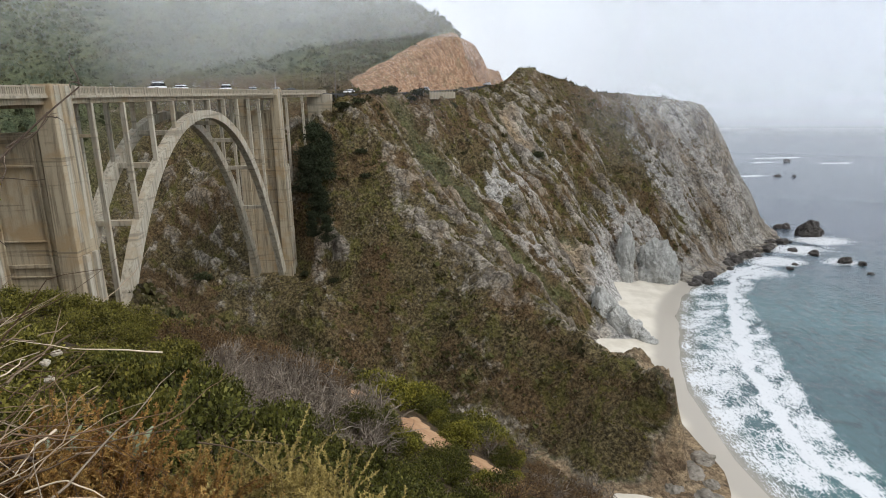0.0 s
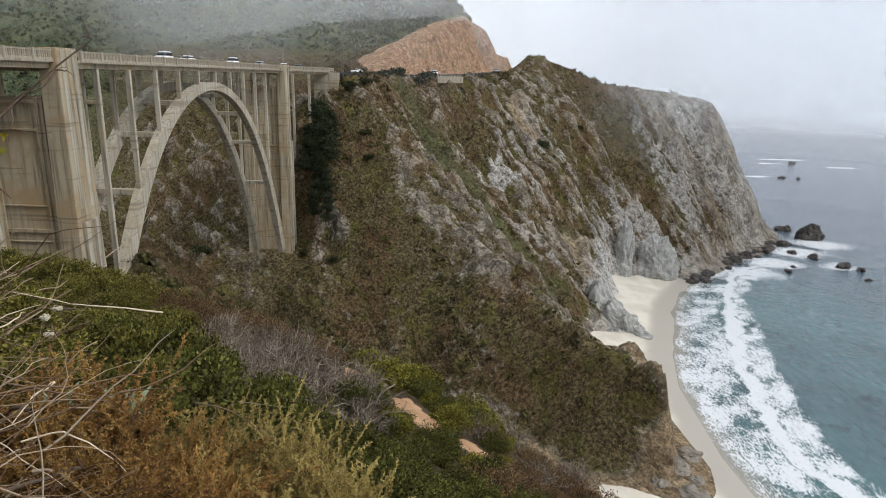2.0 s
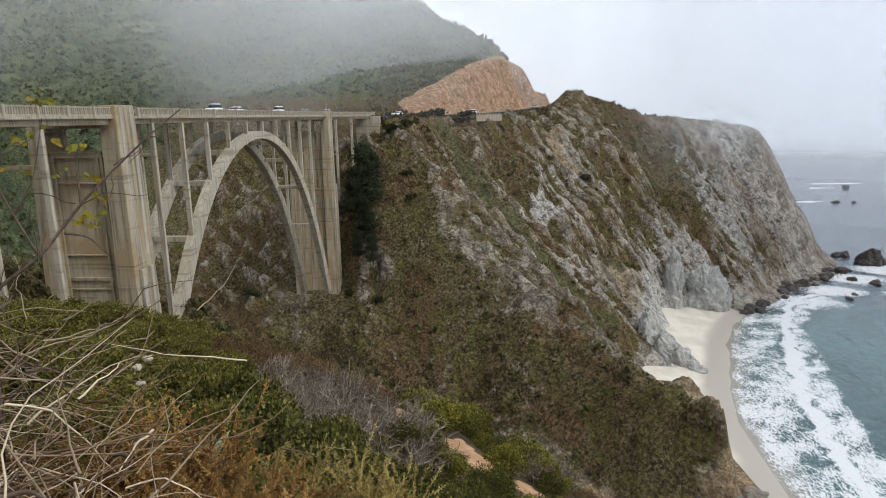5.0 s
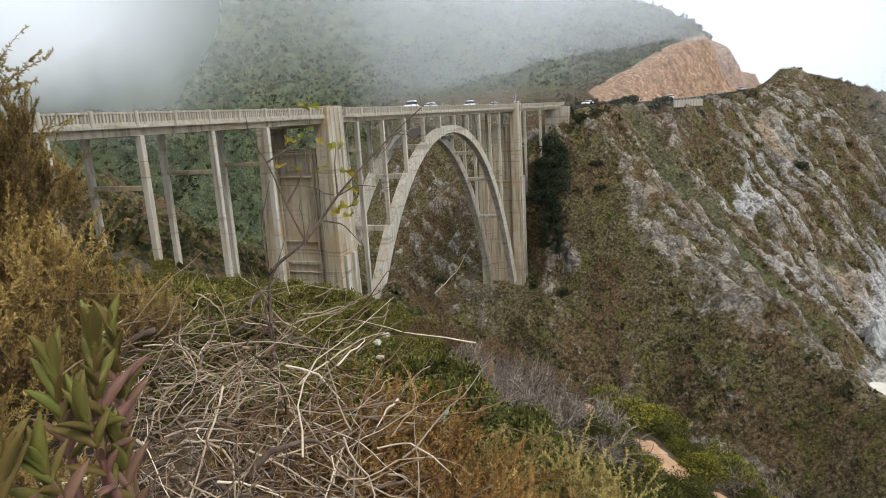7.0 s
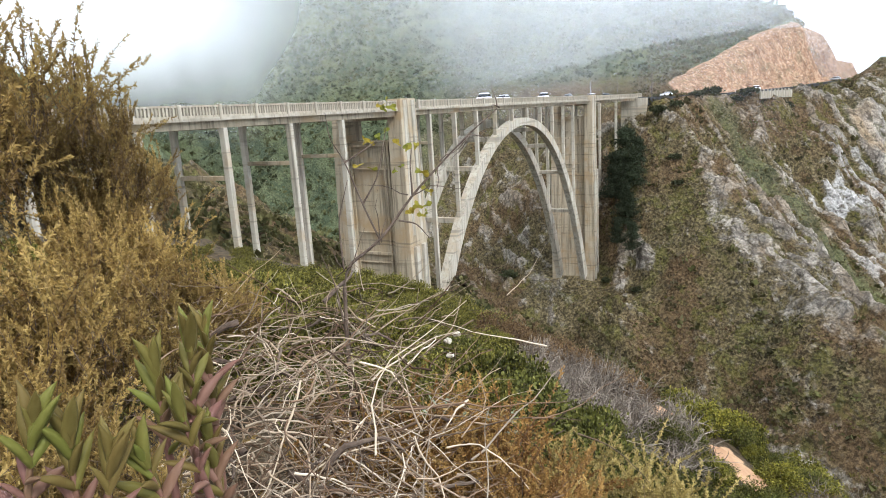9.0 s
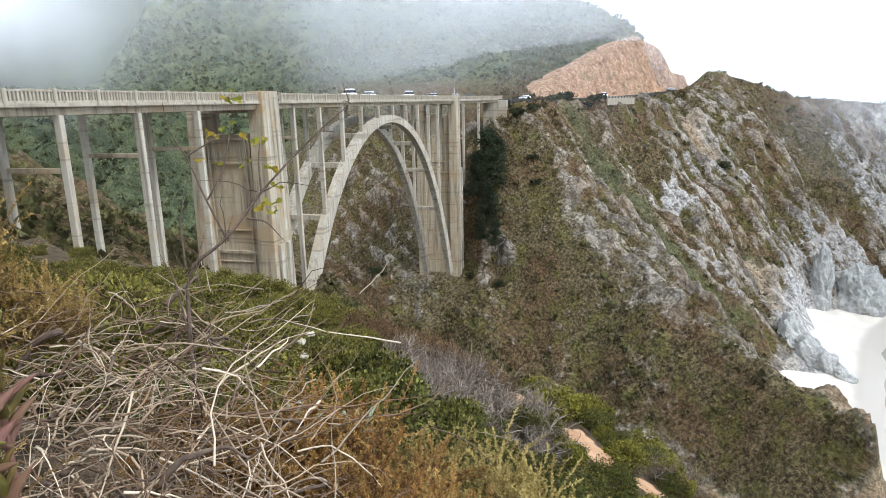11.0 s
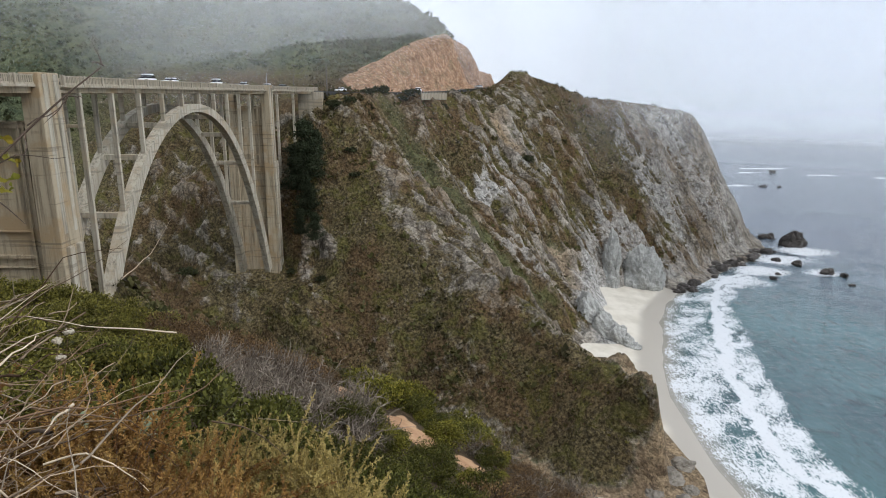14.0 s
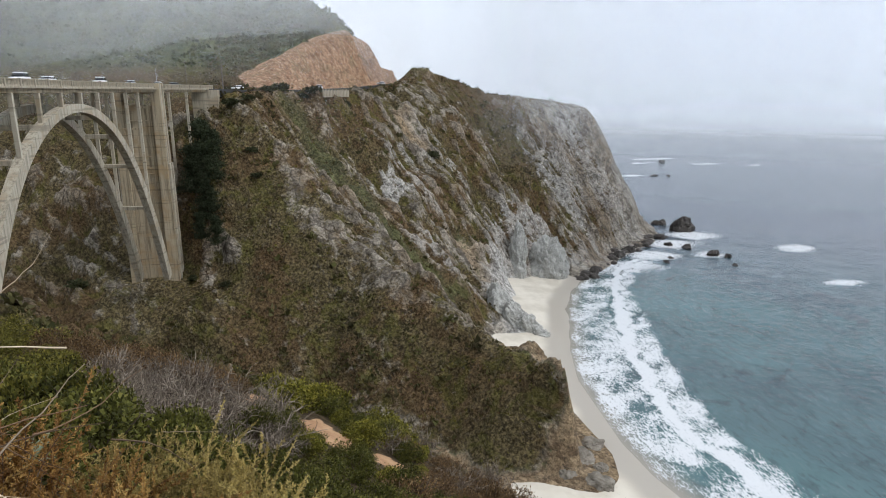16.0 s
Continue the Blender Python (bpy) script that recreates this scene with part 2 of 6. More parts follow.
# ---- the lie of the land: crests, toes and beds as lines, with a membrane drawn through them ----
LINES = [
    # the long spur, from the far abutment down to the beach
    [(14, 130, 78), (32.4, 114.3, 59), (47, 95.2, 44), (62, 76, 35.5), (75.4, 58.5, 29), (85.9, 43, 23.2), (96.5, 23, 20.8)],
    # foot of the spur and of the cliffs behind it
    [(83, 20, 3), (91, 20.5, 3), (99.5, 22, 2.5), (104, 32, 1.5), (105, 48, 1.5), (103, 72, 1.2), (99, 95, 1.2), (106, 97, 1.2), (116, 98, 0.8), (117, 110, 0.6),
     (117.5, 130, 0.6), (122, 157, 0.6), (144, 160, 0.6), (165, 177, 1.5), (185, 200, 1), (211, 222, 1), (226, 240, 0.5), (240, 300, 0.5), (250, 420, 0.5), (300, 700, 0.5)],
    # the draw between the spur and the big cliff
    [(99, 95, 3), (84, 100, 14), (66, 116, 33), (50, 134, 50), (36, 148, 66)],
    # edge of the road bench
    [(14, 130, 78.5), (22, 137, 79), (34, 155, 79), (47, 182, 79), (62, 205, 80), (74, 222, 81.5), (80, 229, 82.3)],
    # the knob, the crest and the headland
    [(81, 224, 83), (88.2, 223, 91), (104, 230, 86), (128, 240, 77.5), (150, 247, 75.5), (166, 252, 74.8), (190, 254, 70), (203, 252, 48), (212, 245, 27), (219, 238, 7)],
    # inner side of the road, foot of the cut
    [(8, 134, 79), (18, 145, 79.5), (30, 163, 79.6), (42, 186, 79.8), (56, 208, 80.8), (69, 226, 82), (79, 236, 82.8)],
    # seaward foot of the hill
    [(80, 238, 83), (83, 262, 82.5), (86, 300, 80), (92, 360, 74), (105, 450, 60), (130, 600, 40)],
    # top of the cut and the ridge above
    [(12, 160, 82), (22, 178, 87), (33, 194.6, 93.4), (44, 211, 100), (54, 225, 104.8), (62, 235, 105.6), (70, 238, 101), (77.5, 238, 84)],
    [(58, 236, 106.0), (51.3, 255, 114.8), (30.6, 290, 130.5), (-10, 356, 163), (-92, 451, 215), (-250, 520, 290), (-500, 560, 400)],
    # creek
    [(92, 6, 2), (78, 22, 3), (62, 42, 4), (44, 58, 6), (25, 69, 8), (5, 77, 10), (-25, 88, 14), (-80, 105, 22), (-200, 130, 45), (-400, 160, 90), (-700, 190, 150)],
    [(-11, 96, 25), (-4, 95, 26), (4, 95, 25.5), (8, 95, 25)],
    [(-10, 102, 27.5), (-1, 103, 28), (7, 102, 28)],
    [(13.5, 128, 78), (10, 124, 74), (7, 120.5, 69), (4, 117, 64), (2, 110, 55)],
    # near side: ground under the bridge, road, hill
    [(-1, 6, 46), (-1, -10, 50), (-1, -33, 58), (-1, -53, 66), (-1, -72, 74)],
    [(-1, -84, 79.4), (-1, -110, 79.8), (-6, -180, 82), (-20, -300, 86)],
    [(-40, -60, 84), (-110, -70, 120), (-250, -20, 190), (-500, 0, 290), (-700, 10, 340)],
    [(18, -66, 74), (28, -68, 73.4), (38.2, -70.5, 72.7), (39.8, -67.1, 71.0), (44, -67.3, 69.8), (47.6, -68.3, 69.0), (50.2, -65.8, 66.6), (52.5, -67.7, 66.2), (54.5, -69.8, 66.0), (57.1, -72.3, 65.9), (64, -80, 65)],
    [(52.5, -91, 77.4), (52.2, -89, 77.3)],
    [(48.6, -70.4, 69.2), (49.6, -70.6, 69.1), (51.2, -72.2, 69.2), (52.2, -73.7, 69.5), (53.6, -73.8, 68.9)],
    [(20, -92, 79.2), (35, -96, 79.0), (48, -99, 78.6), (60, -105, 78.2), (80, -140, 77)],
    [(47, -84.5, 77.0), (44, -80, 75.6), (40.5, -75, 73.9)],
    [(66, -48, 36), (52, -36, 40), (30, -24, 46)],
    [(92, -14, 3), (98, -50, 2), (108, -90, 1.5), (125, -150, 1), (150, -300, 1)],
    # sea bed
    [(128, 0, -3), (128, 40, -3), (140, 80, -3), (150, 120, -3), (180, 165, -3), (240, 215, -3), (300, 300, -3), (350, 500, -3)],
    [(135, -60, -3), (160, -180, -3), (180, -300, -3)],
    [(500, -300, -8), (500, 100, -8), (500, 500, -8), (500, 800, -8)],
    [(-700, 700, 480), (-300, 800, 470), (-90, 800, 250), (20, 800, 90), (90, 800, 30), (300, 800, 1)],
]
GX0, GX1, GY0, GY1, GS = -700.0, 500.0, -300.0, 800.0, 4.0


def membrane():
    """Heights on a grid: the lines hold, all else relaxes to the mean of its neighbours."""
    h = None
    for step in (64, 32, 16, 8, 4):
        nx, ny = int((GX1 - GX0) / step) + 1, int((GY1 - GY0) / step) + 1
        tot, cnt = np.zeros((nx, ny)), np.zeros((nx, ny))
        for line in LINES:
            for (x0, y0, z0), (x1, y1, z1) in zip(line, line[1:]):
                k = max(2, int(math.hypot(x1 - x0, y1 - y0) / (step * 0.4)) + 1)
                u = np.linspace(0, 1, k)
                ix = np.clip(np.rint((x0 + (x1 - x0) * u - GX0) / step).astype(int), 0, nx - 1)
                iy = np.clip(np.rint((y0 + (y1 - y0) * u - GY0) / step).astype(int), 0, ny - 1)
                np.add.at(tot, (ix, iy), z0 + (z1 - z0) * u)
                np.add.at(cnt, (ix, iy), 1)
        fixed = cnt > 0
        val = tot / np.maximum(cnt, 1)
        if h is None:
            h = np.full((nx, ny), 60.0)
        else:
            xs, ys = np.linspace(0, h.shape[0] - 1, nx), np.linspace(0, h.shape[1] - 1, ny)
            h = bilinear(h, xs[:, None] + 0 * ys, ys[None, :] + 0 * xs[:, None])
        for _ in range(260):
            h = np.where(fixed, val, h)
            p = np.pad(h, 1, mode="edge")
            h = 0.25 * (p[2:, 1:-1] + p[:-2, 1:-1] + p[1:-1, 2:] + p[1:-1, :-2])
        h = np.where(fixed, val, h)
    return h


def bilinear(g, x, y):
    xi = np.clip(np.floor(x).astype(int), 0, g.shape[0] - 2)
    yi = np.clip(np.floor(y).astype(int), 0, g.shape[1] - 2)
    fx, fy = np.clip(x - xi, 0, 1), np.clip(y - yi, 0, 1)
    return (g[xi, yi] * (1 - fx) + g[xi + 1, yi] * fx) * (1 - fy) + (g[xi, yi + 1] * (1 - fx) + g[xi + 1, yi + 1] * fx) * fy


BASE = membrane()


def smooth(e0, e1, v):
    u = np.clip((v - e0) / (e1 - e0), 0, 1)
    return u * u * (3 - 2 * u)


def base_h(x, y):
    return bilinear(BASE, (x - GX0) / GS, (y - GY0) / GS)


def steep(x, y, e=5.0):
    gx = (base_h(x + e, y) - base_h(x - e, y)) / (2 * e)
    gy = (base_h(x, y + e) - base_h(x, y - e)) / (2 * e)
    return np.hypot(gx, gy)


def away(x, y, x0, y0, r0, r1):
    return smooth(r0, r1, np.hypot(x - x0, y - y0))


def seg_dist(x, y, line):
    best = np.full(np.shape(x), 1e9)
    for (x0, y0, *_), (x1, y1, *_) in zip(line, line[1:]):
        dx, dy = x1 - x0, y1 - y0
        u = np.clip(((x - x0) * dx + (y - y0) * dy) / (dx * dx + dy * dy), 0, 1)
        best = np.minimum(best, np.hypot(x - x0 - u * dx, y - y0 - u * dy))
    return best


SPUR = LINES[0]


def spur_side(x, y):
    """1 on the smooth brown flank of the spur that faces the creek, 0 elsewhere."""
    xc = np.interp(y, [p[1] for p in SPUR[::-1]], [p[0] for p in SPUR[::-1]])
    wob = 14 * (fbm(x, y, 22, 4, 31) - 0.5)
    left = 16 + 0.10 * (130 - y)
    return smooth(3, -3, x - xc + 0.5 * wob) * smooth(-4, 5, x - left + 1.6 * wob) * smooth(128, 110, y) * smooth(16, 24, y)


def land_h(x, y):
    h = base_h(x, y)
    s = steep(x, y)
    near = away(x, y, 52, -85, 22, 60)
    if np.any(near < 1):
        soft = sum(base_h(x + a, y + b) for a in (-2.4, -1.2, 0, 1.2, 2.4) for b in (-2.4, -1.2, 0, 1.2, 2.4)) / 25
        h = soft * (1 - near) + h * near
    rough = smooth(0.25, 0.75, s) * near * smooth(1.5, 10, h) * (0.12 + 0.88 * smooth(2, 20, seg_dist(x, y, LINES[4]))) * (0.2 + 0.8 * smooth(1, 10, seg_dist(x, y, LINES[3]))) * (0.1 + 0.9 * smooth(2, 16, seg_dist(x, y, LINES[7])))
    brown = spur_side(x, y)
    rough = rough * (0.08 + 0.92 * away(x, y, -1, 98, 9, 22))
    rough = rough * (1 - 0.72 * brown) * (1 - 0.75 * smooth(82, 95, h) * smooth(250, 150, x))
    # gullies and ribs running down the slopes, crags along the tilted beds, then rubble
    u, v = 0.6 * x + 0.8 * y, 0.8 * x - 0.6 * y
    h = h + rough * 17.0 * (fbm(x + 0.4 * y, y - 0.3 * x, 30, 4, 3, 0.5, True) - 0.62)
    h = h + rough * 9.0 * (fbm(u * 1.3, v * 0.6, 11, 3, 11, 0.5, True) - 0.6)
    h = h + rough * 6.0 * (fbm(u * 1.5, v * 0.5, 4.6, 3, 15, 0.45, True) - 0.6)
    h = h + near * smooth(1.2, 8, h) * 2.0 * (fbm(x, y, 14, 4, 21) - 0.5)
    h = h + smooth(110, 160, y + 0.2 * abs(x)) * 18 * (fbm(x, y, 60, 4, 25) - 0.5) * smooth(100, 150, h)
    # the viewpoint's own ground
    h = h + 0.85 * np.exp(-((x - 52.5) ** 2 + (y + 89.7) ** 2) / 14.0) + 0.9 * np.exp(-((x - 46.8) / 7.0) ** 2 - ((y + 70.0) / 6.5) ** 2) + (1 - near) * 0.5 * (fbm(x, y, 3.0, 3, 29) - 0.5)
    return h


def grid_mesh(name, xs, ys, hole=None, height=land_h):
    X, Y = np.meshgrid(xs, ys, indexing="ij")
    Z = height(X, Y)
    nx, ny = X.shape
    co = np.stack([X.ravel(), Y.ravel(), Z.ravel()], 1)
    i = np.arange(nx * ny).reshape(nx, ny)
    q = np.stack([i[:-1, :-1], i[1:, :-1], i[1:, 1:], i[:-1, 1:]], -1).reshape(-1, 4)
    if hole is not None:
        cx, cy = X.ravel()[q].mean(1), Y.ravel()[q].mean(1)
        q = q[~hole(cx, cy)]
    return quads_mesh(name, co, q), X, Y, Z


def quads_mesh(name, co, q):
    me = bpy.data.meshes.new(name)
    k = q.shape[1]
    me.vertices.add(len(co))
    me.vertices.foreach_set("co", np.ascontiguousarray(co, np.float32).ravel())
    me.loops.add(q.size)
    me.loops.foreach_set("vertex_index", np.ascontiguousarray(q, np.int32).ravel())
    me.polygons.add(len(q))
    me.polygons.foreach_set("loop_start", np.arange(0, q.size, k, dtype=np.int32))
    me.polygons.foreach_set("loop_total", np.full(len(q), k, np.int32))
    me.update(calc_edges=True)
    me.validate()
    return me


def set_cover(me, rgb):
    c = me.color_attributes.new("cover", "FLOAT_COLOR", "POINT")
    c.data.foreach_set("color", rgb.astype(np.float32).ravel())


PATCHES = [(49.4, -70.2, 0.5, 1.2), (52.1, -73.0, 0.8, 1.0), (53.7, -73.0, 0.6, 0.8), (51.5, -71.6, 0.35, 1.1)]


def cover(X, Y, Z):
    """Red scrub, green orange earth, blue pale rock, alpha the greener growth of the inland hill."""
    s = steep(X, Y)
    near = 1 - away(X, Y, 52, -85, 22, 60)
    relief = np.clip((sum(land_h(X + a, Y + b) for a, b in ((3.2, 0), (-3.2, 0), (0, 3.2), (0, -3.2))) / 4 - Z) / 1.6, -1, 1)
    bed = fbm((0.6 * X + 0.8 * Y) * 1.5, (0.8 * X - 0.6 * Y) * 0.4, 16, 4, 47) - 0.5
    veg = 1.08 - 0.50 * smooth(0.35, 0.95, s)
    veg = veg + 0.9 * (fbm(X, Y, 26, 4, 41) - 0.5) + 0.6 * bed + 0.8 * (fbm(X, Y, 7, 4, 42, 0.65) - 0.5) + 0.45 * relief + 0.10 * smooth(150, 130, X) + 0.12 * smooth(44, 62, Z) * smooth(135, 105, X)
    veg = veg + 0.30 * smooth(45, 15, X) * smooth(130, 110, Y)
    brown = spur_side(X, Y)
    veg = np.maximum(veg, brown * (0.90 + 0.7 * (fbm(X, Y, 12, 3, 43) - 0.5)))
    draw = smooth(9, 3, seg_dist(X, Y, LINES[2]) + 7 * (fbm(X, Y, 8, 3, 65) - 0.5)) * smooth(10, 16, Z)
    veg = np.maximum(veg, draw * 0.9)
    # the scrubby band below the crest, the bare cape beside it
    band = smooth(17, 7, seg_dist(X, Y, [(112, 229), (131, 222), (134, 205), (135, 196)]) + 9 * (fbm(X, Y, 10, 3, 64) - 0.5))
    veg = np.maximum(veg, band * (0.85 + 0.8 * (fbm(X, Y, 5, 3, 66) - 0.5)))
    veg = veg - 0.45 * smooth(148, 165, X) * smooth(74, 62, Z)
    tip = smooth(23, 13, np.hypot(X - 97, Y - 22) + 9 * (fbm(X, Y, 7, 3, 60) - 0.5)) * smooth(17, 11, Z + 6 * (fbm(X, Y, 5, 3, 62) - 0.5))
    veg = veg * (1 - 0.9 * tip) * smooth(3.0, 9.0, Z + 3 * bed)
    front = smooth(97, 88, X + 6 * (fbm(X, Y, 6, 3, 70) - 0.5)) * smooth(48, 34, Y) * smooth(2.5, 5, Z) * smooth(55, 65, X)
    veg = np.maximum(veg, front * (0.85 + 0.6 * (fbm(X, Y, 6, 3, 72) - 0.5)))
    hill = smooth(84, 94, Z) * smooth(250, 120, X) * smooth(0.5, 0.0, tip)
    hill = np.maximum(hill * smooth(100, 140, Y + 0.8 * abs(X - 20)), smooth(-60, -115, X))
    veg = np.maximum(veg, hill * (0.95 + 0.3 * (fbm(X, Y, 20, 3, 45) - 0.5)))
    cut = smooth(78.5, 80.5, Z) * smooth(10, 6, seg_dist(X, Y, [(27, 170), (36, 186), (50, 211), (63, 231), (74, 240), (78, 262)]) - 4.5 + 4 * (fbm(X, Y, 9, 3, 58) - 0.5)) * (Y > 140)
    pale = smooth(0.07, 0.20, fbm((0.6 * X + 0.8 * Y) * 1.4, (0.8 * X - 0.6 * Y) * 0.5, 18, 3, 51) - 0.5) * smooth(0.5, 0.8, s) * 0.42 * smooth(76, 60, Z) * smooth(50, 70, X) * away(X, Y, 88, 28, 34, 52)
    pale = np.maximum(pale, 0.85 * smooth(15, 5, seg_dist(X, Y, [(116, 98), (113, 118), (120, 150)]) + 10 * (fbm(X, Y, 9, 3, 53) - 0.5)) * smooth(30, 14, Z))
    pale = np.maximum(pale, smooth(9, 3, seg_dist(X, Y, [(68, 143), (74, 148)]) + 12 * (fbm(X, Y, 6, 3, 55) - 0.5)) * 0.6)
    pale = np.maximum(pale, 0.5 * smooth(13, 5, seg_dist(X, Y, [(119, 152), (127, 174), (141, 178)]) + 12 * (fbm(X, Y, 7, 3, 74) - 0.5)) * smooth(44, 26, Z))
    pale = np.maximum(pale, 0.30 * smooth(146, 160, X + 14 * (fbm(X, Y, 12, 3, 80) - 0.5)) * smooth(70, 60, Z) * smooth(0.42, 0.56, fbm(X, Y, 15, 4, 82)))
    veg = veg * (1 - 0.7 * smooth(0.3, 0.6, pale))
    # bare ribs where the spur's crest and the gully beside the pier break through the scrub
    rib = smooth(7, 2, seg_dist(X, Y, [(36, 110), (47, 95), (62, 76), (72, 63)]) + 9 * (fbm(X, Y, 7, 3, 76) - 0.5)) + smooth(6, 1.5, seg_dist(X, Y, [(13, 99), (17, 88), (22, 74)]) + 8 * (fbm(X, Y, 6, 3, 78) - 0.5))
    veg = veg - 0.42 * np.clip(rib, 0, 1)
    veg = np.maximum(veg * (1 - cut), near * 0.9)
    pale = pale * (1 - near) * (1 - hill)
    earth = cut * 1.0
    ochre = 0.9 * smooth(7, 2, seg_dist(X, Y, [(79, 193), (86, 186)]) + 5 * (fbm(X, Y, 5, 3, 68) - 0.5)) + 0.7 * smooth(9, 3, seg_dist(X, Y, [(99, 148), (108, 140)]) + 6 * (fbm(X, Y, 5, 3, 68) - 0.5))
    hill = np.maximum(np.maximum(np.maximum(hill * (1 - tip), 0.95 * smooth(36, 22, np.hypot(X - 92, Y - 22)) * smooth(32, 22, Z) * smooth(0.6, 0.3, veg)), ochre), 0.55 * draw)
    veg = veg * (1 - 0.9 * np.clip(ochre, 0, 1))
    for a, b, r, q in PATCHES:
        pale = np.maximum(pale, smooth(1.25, 0.8, np.hypot((X - a) / r, (Y - b) / q) + 1.2 * (fbm(X, Y, 1.0, 3, 57) - 0.5)))
        earth = np.maximum(earth, smooth(1.25, 0.8, np.hypot((X - a) / r, (Y - b) / q) + 1.2 * (fbm(X, Y, 1.0, 3, 57) - 0.5)))
    return np.clip(np.stack([veg, earth, pale, hill * (1 - near)], -1), 0, 1).reshape(-1, 4)


LAND = terrain_mat("cliff_rock_and_scrub")
FX0, FX1, FY0, FY1 = -60, 248, 10, 262


def spaced(a, b, s):
    return np.linspace(a, b, int(round((b - a) / s)) + 1)


def inside_fine(x, y):
    return (x > FX0) & (x < FX1) & (y > FY0) & (y < FY1)


NX0, NX1, NY0, NY1 = 12, 76, -112, -40


def inside_near(x, y):
    return (x > NX0) & (x < NX1) & (y > NY0) & (y < NY1)


def litter_mat(name):
    """Dark leaf litter under the brush, bare sandy earth where the 'cover' attribute's green says so."""
    m, n, l, b = mat_nodes(name)
    tc, at = n.new("ShaderNodeTexCoord"), n.new("ShaderNodeAttribute")
    at.attribute_name = "cover"
    sep = n.new("ShaderNodeSeparateColor")
    l.new(at.outputs["Color"], sep.inputs[0])
    o = tc.outputs["Object"]
    fine, tiny, mid = noise_tex(n, l, o, 3.0, 6, 0.65), noise_tex(n, l, o, 22.0, 5, 0.7), noise_tex(n, l, o, 0.9, 4)
    soil = mix_rgb(n, l, ramp(n, l, fine, 0.36, 0.64), (0.030, 0.022, 0.013), (0.085, 0.062, 0.036))
    soil = mix_rgb(n, l, math_n(n, l, "MULTIPLY", ramp(n, l, tiny, 0.55, 0.68), 0.6), soil, (0.16, 0.125, 0.080))
    sand = mix_rgb(n, l, ramp(n, l, mid, 0.35, 0.65), (0.31, 0.178, 0.098), (0.45, 0.285, 0.165))
    sand = mix_rgb(n, l, math_n(n, l, "MULTIPLY", ramp(n, l, tiny, 0.50, 0.66), 0.5), sand, (0.22, 0.135, 0.085))
    bare = ramp(n, l, math_n(n, l, "ADD", sep.outputs[1], math_n(n, l, "MULTIPLY_ADD", fine, 0.5, -0.25)), 0.4, 0.6)
    l.new(mix_rgb(n, l, bare, soil, sand), b.inputs["Base Color"])
    b.inputs["Roughness"].default_value = 0.95
    b.inputs["Specular IOR Level"].default_value = 0.1
    bp = n.new("ShaderNodeBump")
    bp.inputs["Strength"].default_value, bp.inputs["Distance"].default_value = 0.6, 0.06
    l.new(math_n(n, l, "ADD", fine, math_n(n, l, "MULTIPLY", tiny, 0.3)), bp.inputs["Height"])
    l.new(bp.outputs[0], b.inputs["Normal"])
    return m


LITTER = litter_mat("leaf_litter_and_sand")


def put_land(name, xs, ys, hole, label, mat=LAND):
    me, X, Y, Z = grid_mesh(name, xs, ys, hole)
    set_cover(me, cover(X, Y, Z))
    me.materials.append(mat)
    me.polygons.foreach_set("use_smooth", np.ones(len(me.polygons), bool))
    return tagged(new(name, me), label, "ground", kind="structure")


far_x = np.arange(GX0, GX1 + 1, 4.0)
far_y = np.concatenate([np.arange(GY0, 10, 4.0), np.arange(10, 262, 4.0), np.arange(262, GY1 + 1, 4.0)])
put_land("ground", far_x, far_y, lambda x, y: inside_fine(x, y) | inside_near(x, y), "green and brown scrub hills round a coastal canyon")
put_land("ground_cliffs", spaced(FX0 - 6, FX1 + 6, 0.65), spaced(FY0 - 6, FY1 + 6, 0.65), None, "rocky sea cliffs with brown scrub above a beach")
put_land("ground_near", spaced(NX0 - 4, NX1 + 4, 0.3), spaced(NY0 - 4, NY1 + 4, 0.3), None, "scrubby hillside with bare dirt patches", LITTER)

# ---- sea and beach ----
SAND, n, l, b = mat_nodes("pale_sand")
tc = n.new("ShaderNodeTexCoord")
at = n.new("ShaderNodeAttribute")
at.attribute_name = "wet"
sw = n.new("ShaderNodeSeparateColor")
l.new(at.outputs["Color"], sw.inputs[0])
grit = noise_tex(n, l, tc.outputs["Object"], 0.12, 5)
dry = mix_rgb(n, l, ramp(n, l, grit, 0.35, 0.65), (0.50, 0.455, 0.375), (0.62, 0.575, 0.49))
specks = noise_tex(n, l, tc.outputs["Object"], 1.3, 4, 0.8)
dry = mix_rgb(n, l, math_n(n, l, "MULTIPLY", ramp(n, l, specks, 0.64, 0.72), 0.5), dry, (0.16, 0.14, 0.11))
wetf = ramp(n, l, math_n(n, l, "MULTIPLY_ADD", grit, 0.3, sw.outputs[0]), 0.45, 0.85)
l.new(mix_rgb(n, l, wetf, dry, (0.385, 0.348, 0.29)), b.inputs["Base Color"])
l.new(math_n(n, l, "MULTIPLY_ADD", wetf, -0.55, 0.9), b.inputs["Roughness"])
m, n, l, b = mat_nodes("sea_water")
tc = n.new("ShaderNodeTexCoord")
deep = noise_tex(n, l, tc.outputs["Object"], 0.012, 3)
at = n.new("ShaderNodeAttribute")
at.attribute_name = "foam"
sc = n.new("ShaderNodeSeparateColor")
l.new(at.outputs["Color"], sc.inputs[0])
swash = n.new("ShaderNodeMapping")
swash.inputs["Rotation"].default_value = (0, 0, radians(-14))
swash.inputs["Scale"].default_value = (1.5, 0.55, 1)
l.new(tc.outputs["Object"], swash.inputs[0])
fn = noise_tex(n, l, swash.outputs[0], 0.95, 9, 0.84, 0.8)
